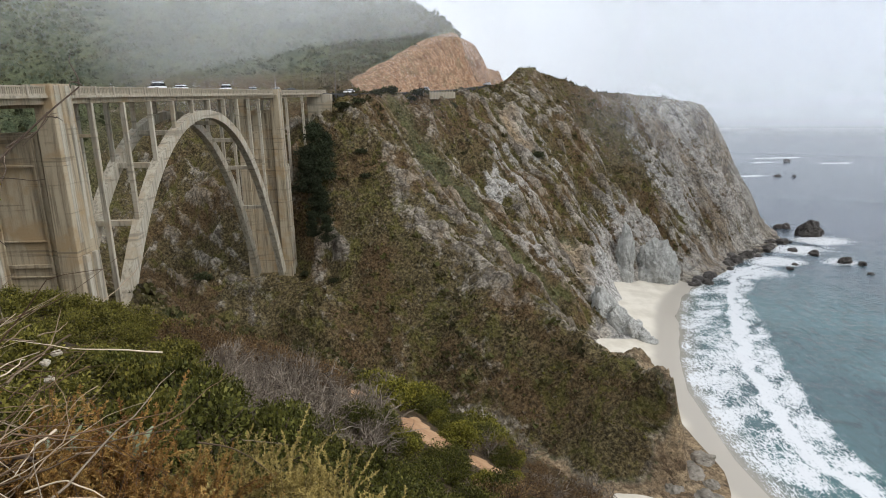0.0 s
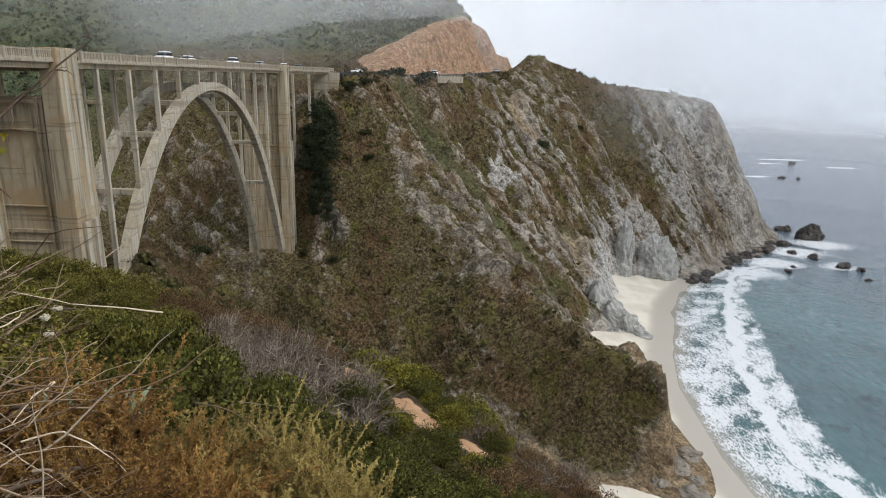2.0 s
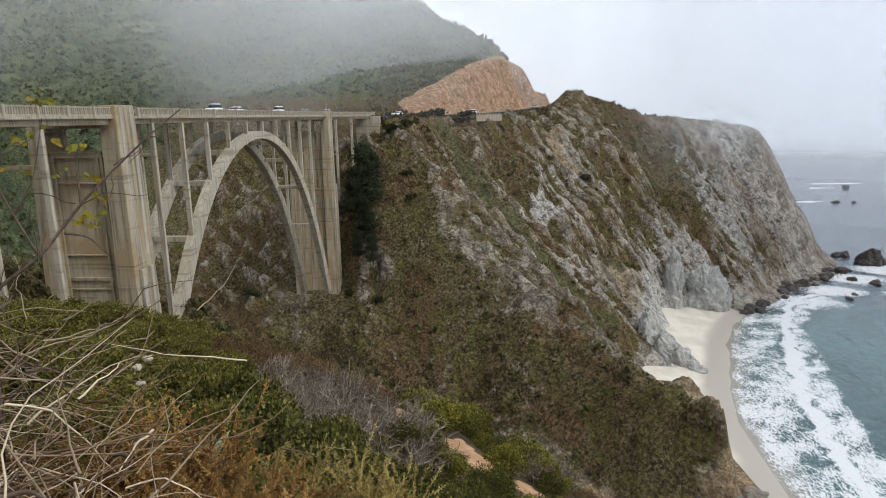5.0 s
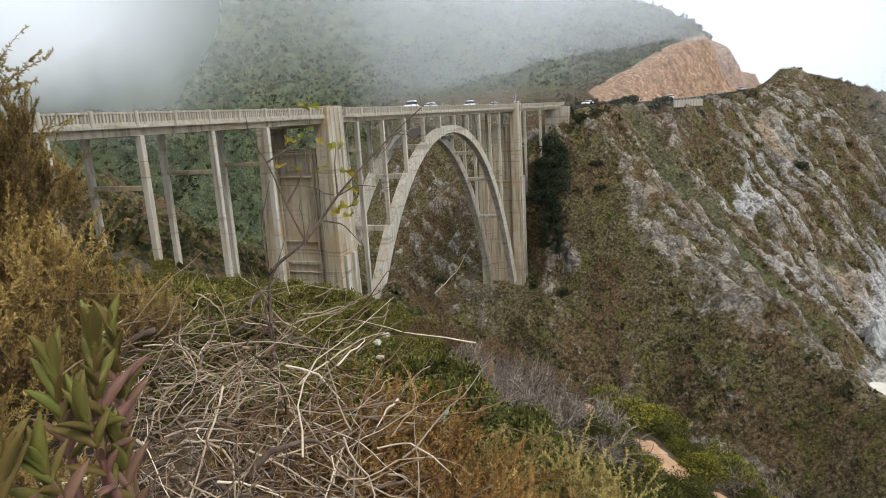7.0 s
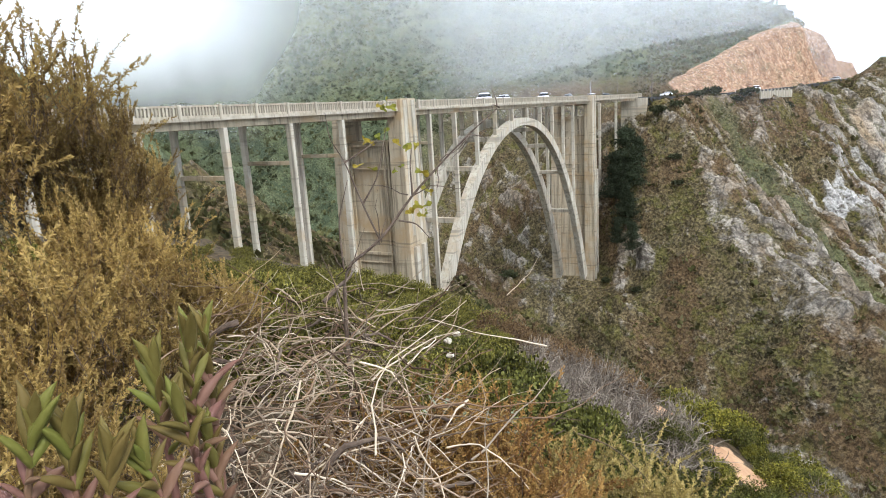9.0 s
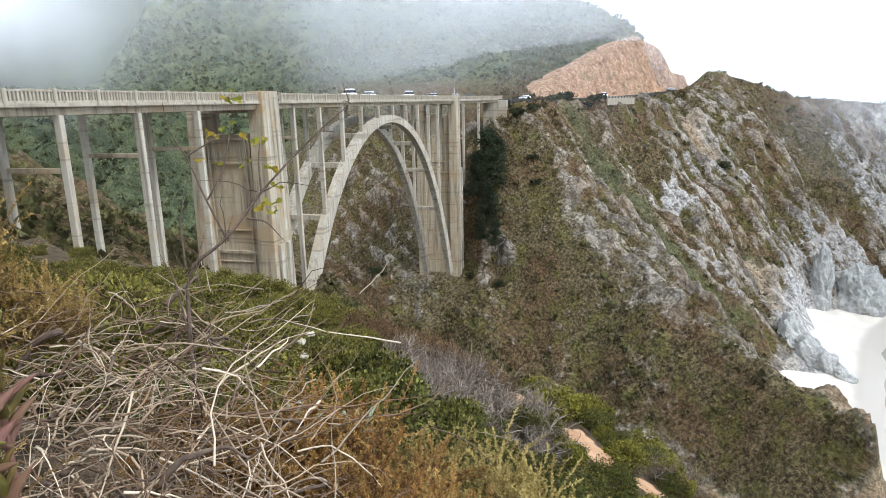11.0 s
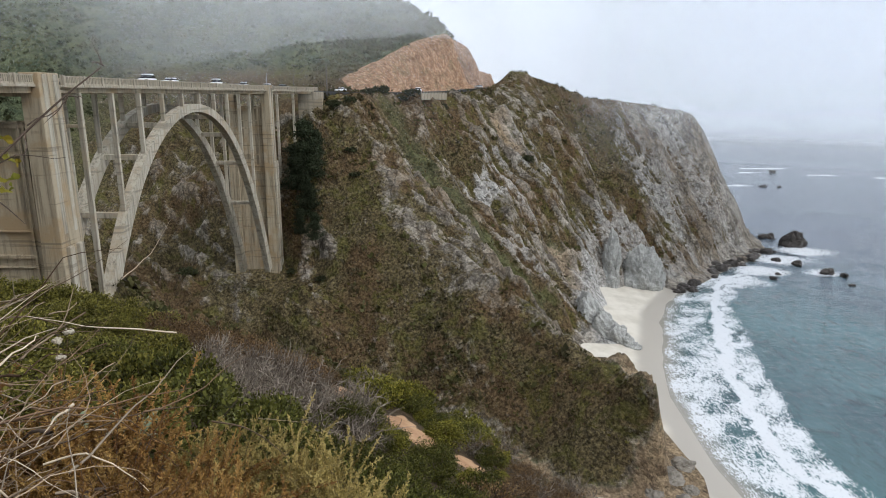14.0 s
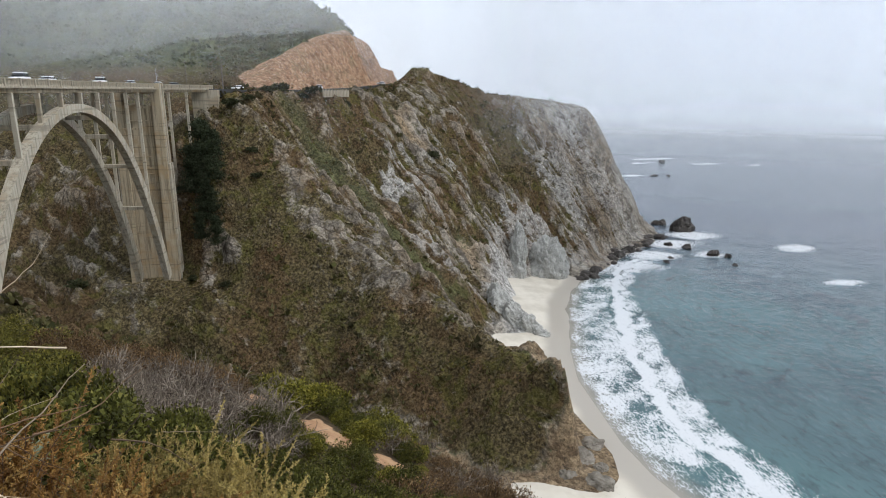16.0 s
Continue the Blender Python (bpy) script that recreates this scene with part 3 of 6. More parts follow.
web = n.new("ShaderNodeTexVoronoi")
web.feature = "DISTANCE_TO_EDGE"
web.inputs["Scale"].default_value = 1.15
vadd = n.new("ShaderNodeVectorMath")
vadd.operation = "ADD"
wob = n.new("ShaderNodeTexNoise")
wob.inputs["Scale"].default_value, wob.inputs["Detail"].default_value = 0.6, 4
l.new(tc.outputs["Object"], wob.inputs["Vector"])
along = n.new("ShaderNodeMapping")
along.inputs["Scale"].default_value = (1.25, 0.6, 1)
l.new(tc.outputs["Object"], along.inputs[0])
l.new(along.outputs[0], vadd.inputs[0])
l.new(wob.outputs["Color"], vadd.inputs[1])
l.new(vadd.outputs[0], web.inputs["Vector"])
net = ramp(n, l, web.outputs[0], 0.22, 0.02)
grain = math_n(n, l, "ADD", math_n(n, l, "MULTIPLY", fn, 1.1), math_n(n, l, "MULTIPLY", net, 0.10))
foam = ramp(n, l, math_n(n, l, "ADD", sc.outputs[0], math_n(n, l, "ADD", grain, -0.72)), 0.44, 0.53)
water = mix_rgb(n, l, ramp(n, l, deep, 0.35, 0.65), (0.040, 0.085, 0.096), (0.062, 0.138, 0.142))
# blue-grey off shore, with the fog's haze over distant water put into the colour
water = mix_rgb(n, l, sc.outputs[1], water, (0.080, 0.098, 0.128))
kelp = noise_tex(n, l, tc.outputs["Object"], 0.05, 6, 0.7, 1.0)
water = mix_rgb(n, l, math_n(n, l, "MULTIPLY", ramp(n, l, kelp, 0.58, 0.68), 0.6), water, (0.022, 0.04, 0.05))
# dark and light sides of the chop, put into the water's colour
chop = noise_tex(n, l, swash.outputs[0], 0.33, 6, 0.7, 0.6)
water = mix_rgb(n, l, math_n(n, l, "MULTIPLY", ramp(n, l, chop, 0.50, 0.62), 0.55), water, (0.030, 0.055, 0.068))
water = mix_rgb(n, l, math_n(n, l, "MULTIPLY", ramp(n, l, chop, 0.44, 0.34), 0.45), water, (0.105, 0.165, 0.172))
water = mix_rgb(n, l, sc.outputs[2], water, (0.30, 0.275, 0.23))
l.new(mix_rgb(n, l, foam, water, (0.66, 0.68, 0.70)), b.inputs["Base Color"])
l.new(math_n(n, l, "MULTIPLY_ADD", foam, 0.6, 0.2), b.inputs["Roughness"])
bp = n.new("ShaderNodeBump")
bp.inputs["Strength"].default_value, bp.inputs["Distance"].default_value = 0.5, 0.5
l.new(noise_tex(n, l, tc.outputs["Object"], 0.35, 6, 0.65, 0.5), bp.inputs["Height"])
l.new(bp.outputs[0], b.inputs["Normal"])
SEA = m

SHORE = [(119, 2), (115, 20), (114, 33), (115, 50), (116, 66), (121, 86), (128, 105), (133, 123), (143, 145), (158, 165), (175, 186), (205, 212)]
BREAK = [(138, -30), (137, 0), (132, 20), (131, 34), (133, 57), (141, 88), (151, 125), (160, 147), (173, 168), (190, 186)]


def sea_foam(X, Y):
    """Red: how much foam lies on the water; green: how far off shore; blue: thin wash over sand."""
    n1, n2 = fbm(X, Y, 20, 3, 61) - 0.5, fbm(X, Y, 6, 3, 63) - 0.5
    d = seg_dist(X, Y, SHORE)
    out = X - np.interp(Y, [p[1] for p in SHORE], [p[0] for p in SHORE])
    bx = np.interp(Y, [p[1] for p in BREAK], [p[0] for p in BREAK]) + 8 * n1
    off = X - bx
    lace = smooth(-5, 3, out) * smooth(3, -2, off) * (0.60 + 0.42 * n2)
    crest = smooth(-4, 1, off + 4 * n2) * smooth(9, 3, off + 8 * n2) * 0.76
    tail = smooth(2, 5, off) * smooth(15 + 0.03 * Y, 8, off + 12 * n1) * (0.62 + 0.5 * n2)
    f = np.maximum(np.maximum(lace, crest), tail) * smooth(205, 180, Y + 0 * X)
    for x0, y0, r in ((246, 232, 20), (232, 188, 12), (284, 194, 13), (262, 137, 9), (224, 214, 20), (202, 192, 16), (186, 176, 16)):
        f = np.maximum(f, 0.68 * smooth(r * 1.3, r * 0.25, np.hypot((X - x0) * 0.75, Y - y0) + 9 * (fbm(X, Y, 9, 3, 67) - 0.5)))
    for line in ([(370, 580), (420, 575), (520, 530)], [(330, 480), (360, 470)], [(390, 615), (450, 620)], [(500, 850), (640, 850)]):
        f = np.maximum(f, 0.80 * smooth(13, 2, seg_dist(X, Y, line) + 14 * (fbm(X, Y, 30, 3, 69) - 0.5)))
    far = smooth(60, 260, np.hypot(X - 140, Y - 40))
    wash = smooth(9, -1, out)
    return np.stack([f, far, wash], -1).reshape(-1, 3)


def put_sea(name, xs, ys, hole, h):
    me, X, Y, Z = grid_mesh(name, xs, ys, hole, h)
    c = me.color_attributes.new("foam", "FLOAT_COLOR", "POINT")
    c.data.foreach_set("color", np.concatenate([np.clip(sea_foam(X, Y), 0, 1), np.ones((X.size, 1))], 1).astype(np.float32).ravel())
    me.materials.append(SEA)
    me.polygons.foreach_set("use_smooth", np.ones(len(me.polygons), bool))
    return tagged(new(name, me), "grey-green ocean with white surf along the beach", "sea", kind="structure")


def waves(X, Y):
    return 0.35 * (fbm(X, Y, 9, 3, 71) - 0.5) * smooth(115, 140, X) + 0.05


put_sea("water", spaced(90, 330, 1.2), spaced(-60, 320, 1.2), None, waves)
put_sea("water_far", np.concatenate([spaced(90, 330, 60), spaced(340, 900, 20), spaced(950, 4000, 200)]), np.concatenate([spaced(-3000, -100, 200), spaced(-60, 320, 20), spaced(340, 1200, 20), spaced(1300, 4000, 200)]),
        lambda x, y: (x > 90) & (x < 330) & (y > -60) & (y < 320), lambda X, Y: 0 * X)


def beach_h(X, Y):
    d = seg_dist(X, Y, SHORE)
    return 0.05 + np.where(X < np.interp(Y, [p[1] for p in SHORE], [p[0] for p in SHORE]), 1, -1) * np.minimum(d, 26) * 0.11


me, X, Y, Z = grid_mesh("beach", spaced(74, 160, 1.0), spaced(4, 176, 1.0), None, beach_h)
out = X - np.interp(Y, [p[1] for p in SHORE], [p[0] for p in SHORE])
wet = smooth(-15, 0, out + 5 * (fbm(X, Y, 12, 3, 73) - 0.5)).reshape(-1, 1)
c = me.color_attributes.new("wet", "FLOAT_COLOR", "POINT")
c.data.foreach_set("color", np.concatenate([wet, wet, wet, wet * 0 + 1], 1).astype(np.float32).ravel())
me.materials.append(SAND)
tagged(new("beach", me), "pale sandy cove beach below the cliffs", "beach", kind="structure")

# ---- fog drifting over the hill and the sea ----
def fog_mat(name, z0, z1, dense, scale, seed, billow=1.1, tone=1.0):
    m, n, l, b = mat_nodes(name)
    n.remove(b)
    tc = n.new("ShaderNodeTexCoord")
    sp = n.new("ShaderNodeSeparateXYZ")
    l.new(tc.outputs["Object"], sp.inputs[0])
    mp = n.new("ShaderNodeMapping")
    mp.inputs["Location"].default_value = (seed, seed * 2, 0)
    l.new(tc.outputs["Object"], mp.inputs[0])
    cloud = noise_tex(n, l, mp.outputs[0], scale, 4, 0.5, 0.3)
    h = math_n(n, l, "ADD", sp.outputs["Z"], math_n(n, l, "MULTIPLY_ADD", cloud, (z1 - z0) * billow, -(z1 - z0) * billow / 2))
    fd = n.new("ShaderNodeAttribute")
    fd.attribute_name = "fade"
    a = math_n(n, l, "MULTIPLY", math_n(n, l, "MULTIPLY", ramp(n, l, h, z0, z1), dense), fd.outputs["Fac"])
    df, tr, tp = n.new("ShaderNodeBsdfDiffuse"), n.new("ShaderNodeBsdfTranslucent"), n.new("ShaderNodeBsdfTransparent")
    for q in (df, tr):
        q.inputs[0].default_value = (0.63 * tone, 0.645 * tone, 0.665 * tone, 1)
    ad, mx = n.new("ShaderNodeAddShader"), n.new("ShaderNodeMixShader")
    l.new(df.outputs[0], ad.inputs[0])
    l.new(tr.outputs[0], ad.inputs[1])
    l.new(a, mx.inputs[0])
    l.new(tp.outputs[0], mx.inputs[1])
    l.new(ad.outputs[0], mx.inputs[2])
    l.new(mx.outputs[0], n["Material Output"].inputs[0])
    return m


def fog_bank(radius, az0, az1, top, mat, edge=0.3, edge_in=None):
    """A soft wall of fog that bends round the cove at one distance."""
    az = np.radians(np.linspace(az0, az1, 97))
    zs = np.linspace(1, top, 17)
    A, Zg = np.meshgrid(az, zs, indexing="ij")
    co = np.stack([52.0 + radius * np.sin(A), -90.0 + radius * np.cos(A), Zg], -1).reshape(-1, 3)
    i = np.arange(len(co)).reshape(A.shape)
    q = np.stack([i[:-1, :-1], i[1:, :-1], i[1:, 1:], i[:-1, 1:]], -1).reshape(-1, 4)
    me = quads_mesh("fog_bank", co, q)
    u = np.repeat(np.linspace(0, 1, len(az)), len(zs))
    fade = me.attributes.new("fade", "FLOAT", "POINT")
    fade.data.foreach_set("value", (smooth(0, edge_in or edge, u) * smooth(1, 1 - edge, u)).astype(np.float32))
    me.polygons.foreach_set("use_smooth", np.ones(len(me.polygons), bool))
    me.materials.append(mat)
    return tagged(new("fog_bank", me), "pale grey bank of drifting coastal fog", "fog", "fog banks", "structure")


for k, radius in enumerate((232, 240, 248)):
    fog_bank(radius, -56, 7, 260, fog_mat("fog_ridge", 68 + 10 * k, 132 + 6 * k, 0.20, 0.018, 29 + 5 * k, 1.3, 1.05), 0.16, 0.72)
fog_bank(300, -110, -33, 330, fog_mat("fog_inland", 62, 135, 0.93, 0.010, 17, 1.0, 1.05), 0.25)
fog_bank(318, -30, 9, 300, fog_mat("fog_mid", 66, 102, 0.20, 0.015, 11, 0.9), 0.14)
for k, (radius, z0, z1) in enumerate(((300, 22, 92), (312, 52, 86), (322, 58, 84), (332, 62, 84))):
    fog_bank(radius, 9 + 1.5 * k, 110, 260, fog_mat("fog_cape", z0, z1, 0.20, 0.022, 23 + 7 * k, 0.8), 0.1)
for k, radius in enumerate((520, 860)):
    fog_bank(radius, -8, 150, 250 + 0.5 * radius, fog_mat("fog_sea", 8 - 13 * k, 76 - 16 * k, 0.20, 0.011 - 0.002 * k, 5 + 4 * k, 0.5), 0.1)
fog_bank(1300, -60, 170, 900, fog_mat("fog_far", -12, 42, 0.96, 0.004, 9, 0.12), 0.1)

# ---- bridge ----
def part(name, me, material, parent, label=""):
    if isinstance(me, bmesh.types.BMesh):
        bm, me = me, bpy.data.meshes.new(name)
        bm.to_mesh(me)
        bm.free()
    if material is not None and not me.materials:
        me.materials.append(material)
    ob = new(name, me)
    ob.parent = parent
    if label:
        ob["label"] = label
    return ob


def add_box(bm, x0, x1, y0, y1, z0, z1, top=None):
    """A box; top=(x0, x1, y0, y1) gives it battered sides."""
    t = top or (x0, x1, y0, y1)
    v = [bm.verts.new(p) for p in ((x0, y0, z0), (x1, y0, z0), (x1, y1, z0), (x0, y1, z0), (t[0], t[2], z1), (t[1], t[2], z1), (t[1], t[3], z1), (t[0], t[3], z1))]
    for f in ((0, 3, 2, 1), (4, 5, 6, 7), (0, 1, 5, 4), (1, 2, 6, 5), (2, 3, 7, 6), (3, 0, 4, 7)):
        bm.faces.new([v[i] for i in f])
    return v


def box_bm(*a, bevel=0.0, **k):
    bm = bmesh.new()
    add_box(bm, *a, **k)
    if bevel:
        bmesh.ops.bevel(bm, geom=bm.edges[:], offset=bevel, segments=1, affect="EDGES")
    return bm


def concrete_mat(name, base, dark, warm):
    m, n, l, b = mat_nodes(name)
    tc = n.new("ShaderNodeTexCoord")
    o = tc.outputs["Object"]
    mp = n.new("ShaderNodeMapping")
    mp.inputs["Scale"].default_value = (1.6, 1.6, 0.07)
    l.new(o, mp.inputs[0])
    streak = noise_tex(n, l, mp.outputs[0], 1.0, 5, 0.7)
    blot = noise_tex(n, l, o, 0.25, 5, 0.65)
    fine = noise_tex(n, l, o, 4.0, 5, 0.7)
    c = mix_rgb(n, l, ramp(n, l, streak, 0.42, 0.70), base, dark)
    c = mix_rgb(n, l, ramp(n, l, blot, 0.46, 0.68), c, warm)
    mz = n.new("ShaderNodeMapping")
    mz.inputs["Scale"].default_value = (0.05, 0.05, 1.6)
    l.new(o, mz.inputs[0])
    board = noise_tex(n, l, mz.outputs[0], 1.0, 3, 0.6, 0.15)
    c = mix_rgb(n, l, math_n(n, l, "MULTIPLY", math_n(n, l, "MULTIPLY", ramp(n, l, board, 0.56, 0.64), ramp(n, l, blot, 0.35, 0.55)), 0.7), c, dark)
    c = mix_rgb(n, l, math_n(n, l, "MULTIPLY", ramp(n, l, fine, 0.55, 0.75), 0.35), c, dark)
    l.new(c, b.inputs["Base Color"])
    b.inputs["Roughness"].default_value = 0.9
    b.inputs["Specular IOR Level"].default_value = 0.2
    bp = n.new("ShaderNodeBump")
    bp.inputs["Strength"].default_value, bp.inputs["Distance"].default_value = 0.35, 0.05
    l.new(fine, bp.inputs["Height"])
    l.new(bp.outputs[0], b.inputs["Normal"])
    return m


CONC = concrete_mat("weathered_concrete", (0.40, 0.335, 0.235), (0.165, 0.135, 0.092), (0.33, 0.24, 0.138))
PALE = concrete_mat("pale_concrete", (0.45, 0.41, 0.328), (0.20, 0.178, 0.138), (0.37, 0.305, 0.215))
RAIL = concrete_mat("weathered_rail_concrete", (0.40, 0.355, 0.275), (0.20, 0.175, 0.13), (0.33, 0.275, 0.195))
ASPH = noise_mat("asphalt", (0.04, 0.04, 0.042), (0.07, 0.07, 0.07), 1.0)

bridge = tagged(new("arch_bridge"), "weathered concrete open-spandrel arch bridge across a deep canyon", "bridge")
DK, XC, HW, PITCH = 80.0, -0.27, 3.63, 8.99


def deck_x(y):
    """The far approach swings seaward in a curve."""
    s = max(0.0, y - 100.0)
    return XC + 0.0105 * s * s


def rib_z(y):
    s = abs(y - 41.2) / 0.84
    return 76.8 - 0.84 * (0.0108 * s * s + 1.35e-6 * s ** 4)


def sweep_deck(name, sections, x0, x1, z0, z1, material, label=""):
    bm = bmesh.new()
    rows = []
    for y in sections:
        c = deck_x(y)
        rows.append([bm.verts.new(p) for p in ((c + x0, y, z0), (c + x1, y, z0), (c + x1, y, z1), (c + x0, y, z1))])
    for a, b2 in zip(rows, rows[1:]):
        for i in range(4):
            bm.faces.new((a[i], a[(i + 1) % 4], b2[(i + 1) % 4], b2[i]))
    bm.faces.new(rows[0][::-1])
    bm.faces.new(rows[-1])
    return part(name, bm, material, bridge, label)


ys = [-86.0 + 4.0 * i for i in range(55)]
sweep_deck("deck_slab", ys, -4.35, 4.35, DK - 0.42, DK - 0.1, RAIL)
sweep_deck("roadway", ys, -3.7, 3.7, DK - 0.1, DK + 0.3, ASPH, "dark asphalt roadway")
for x in (-3.75, 3.25):
    sweep_deck("girder", ys, x, x + 0.5, DK - 1.15, DK - 0.42, CONC)


def bent(y, base, cx=None, strut=()):
    cx = deck_x(y) if cx is None else cx
    for sx in (-1, 1):
        x = cx + sx * HW
        bm = box_bm(x - 0.37, x + 0.37, y - 0.28, y + 0.28, base, DK - 1.15, bevel=0.05)
        # curved bracket under the slab
        prof = [(0.0, -2.0), (0.12, -1.5), (0.4, -1.05), (0.85, -0.75), (1.5, -0.6), (1.5, -0.42), (0.0, -0.42)]
        inner = [[bm.verts.new((x - sx * (0.35 + px), y + dy, DK + pz)) for px, pz in prof] for dy in (-0.22, 0.22)]
        bm.faces.new(inner[0])
        bm.faces.new(inner[1][::-1])
        for i in range(len(prof)):
            j = (i + 1) % len(prof)
            bm.faces.new((inner[0][i], inner[1][i], inner[1][j], inner[0][j]))
        bmesh.ops.recalc_face_normals(bm, faces=bm.faces[:])
        part("column", bm, PALE, bridge)
    part("cross_beam", box_bm(cx - HW, cx + HW, y - 0.25, y + 0.25, DK - 1.25, DK - 0.42), CONC, bridge)
    for z in strut:
        part("strut", box_bm(cx - HW + 0.4, cx + HW - 0.4, y - 0.22, y + 0.22, z - 0.24, z + 0.24, bevel=0.04), CONC, bridge)


for i in range(10):
    y = PITCH * i
    z = rib_z(y)
    bent(y, z - 0.4, strut=(DK - 5.6,) if i == 0 else (DK - 10,) if z < 60 else ())
for k, base in enumerate((54, 57, 61, 65, 69)):
    bent(-23.2 - 9.87 * k, base - 4, strut=(DK - 5.6,) if base < 60 else (DK - 6.2,) if base < 65 else ())
bent(108, 44, strut=(DK - 12,))
bent(118, 62)

for sx in (-1, 1):
    bm = bmesh.new()
    rows = []
    x = XC + sx * HW
    for i in range(97):
        y = 41.2 + 50.5 * (2 * i / 96 - 1)
        z = rib_z(y)
        dz = (rib_z(y + 0.1) - rib_z(y - 0.1)) / 0.2
        ln = math.hypot(1, dz)
        th = 1.55 + 1.5 * (abs(y - 41.2) / 50) ** 1.5
        oy, oz = dz / ln * th, -1 / ln * th
        rows.append([bm.verts.new(p) for p in ((x - 0.75, y, z), (x + 0.75, y, z), (x + 0.75, y + oy, z + oz), (x - 0.75, y + oy, z + oz))])
    for a, b2 in zip(rows, rows[1:]):
        for i in range(4):
            bm.faces.new((a[i], b2[i], b2[(i + 1) % 4], a[(i + 1) % 4]))
    bm.faces.new(rows[0])
    bm.faces.new(rows[-1][::-1])
    part("arch_rib", bm, PALE, bridge, "pale curved concrete arch rib")
for i in range(10):
    y = PITCH * i
    z = rib_z(y)
    if z < 76:
        part("rib_strut", box_bm(XC - HW + 0.7, XC + HW - 0.7, y - 0.5, y + 0.5, z - 1.3, z - 0.4, bevel=0.05), PALE, bridge)


def tower(y0, y1, base, name="tower"):
    w, e = 4.5, -7.9
    t = part(name, box_bm(e + 0.6, w - 1.9, y0 + 0.6, y1 - 0.6, base, DK - 4.6, top=(e + 0.6, w - 1.9, y0 + 0.9, y1 - 0.9)), CONC, bridge, "broad stained concrete pier tower")
    for a, b2 in ((w - 2.4, w), (e, e + 2.4)):
        d = 0.6 if a > 0 else -0.6
        part("pilaster", box_bm(a - (0.5 if d < 0 else 0), b2 + (0.5 if d > 0 else 0), y0 - 0.8, y1 + 0.8, base, DK + 1.3, bevel=0.08, top=(a, b2, y0, y1)), CONC, t)
        xo = w if d > 0 else e
        for yy in (y0 + 0.55, y1 - 1.45):
            part("pilaster_rib", box_bm(min(xo, xo + d * 0.5), max(xo, xo + d * 0.5), yy, yy + 0.9, base, DK + 1.1, bevel=0.06, top=(min(xo, xo + d * 0.35), max(xo, xo + d * 0.35), yy, yy + 0.9)), PALE, t)
            part("pilaster_step", box_bm(min(xo, xo + d * 1.3), max(xo, xo + d * 1.3), yy - 0.1, yy + 1.0, base, DK - 20.5, bevel=0.06), PALE, t)
    part("tower_cap_beam", box_bm(e + 2.4, w - 2.4, y0 + 0.5, y1 - 0.5, DK - 1.6, DK - 0.45), CONC, t)
    for zz, hh in ((DK - 4.9, 0.5), (DK - 8.6, 0.25), (DK - 18.4, 0.2), (DK - 21.6, 0.45), (DK - 23.2, 0.15)):
        if zz > base + 4:
            part("wall_ledge", box_bm(e + 2.42, w - 2.42, y0 + 0.38 if hh > 0.3 else y0 + 0.46, y0 + 1.2, zz - hh, zz, bevel=0.03), CONC, t)
    for xx in (e + 2.4, w - 3.2, w - 3.9):
        part("wall_strip", box_bm(xx, xx + 0.35, y0 + 0.35, y0 + 0.6, base, DK - 4.6), CONC, t)
    return t


tower(-10.3, -6.0, 42)
tower(97.0, 101.4, 15)


# railing: posts and panels of balusters on both sides
def railing(y0, y1, side, parent):
    c0, c1 = deck_x(y0) + side * 4.15, deck_x(y1) + side * 4.15
    ln = math.hypot(y1 - y0, c1 - c0)
    bm = bmesh.new()
    add_box(bm, -0.13, 0.13, 0, ln, 0.98, 1.16)
    add_box(bm, -0.12, 0.12, 0, ln, 0.0, 0.22)
    k = max(2, int(ln / 0.36))
    for i in range(k):
        yy = ln * (i + 0.5) / k
        add_box(bm, -0.09, 0.09, yy - 0.095, yy + 0.095, 0.22, 0.98)
    ob = part("railing_panel", bm, RAIL, parent)
    ob.location = (c0, y0, DK - 0.1)
    ob.rotation_euler = (0, 0, -math.atan2(c1 - c0, y1 - y0))
    po = part("railing_post", box_bm(-0.23, 0.23, -0.22, 0.22, -0.28, 1.25, bevel=0.03), RAIL, parent)
    po.location = (c0, y0, DK - 0.1)


for side in (-1, 1):
    y = -83.0
    while y < 128:
        y1 = y + 4.93
        if not (y1 > -10.4 and y < -6.0 or y1 > 97 and y < 101):
            railing(y, y1, side, bridge)
        elif y < -10.4 and y1 > -10.4:
            railing(y, -10.4, side, bridge)
            railing(-6.0, y1, side, bridge)
        y = y1
# ---- plants of the near hillside ----
rng = np.random.RandomState(7)


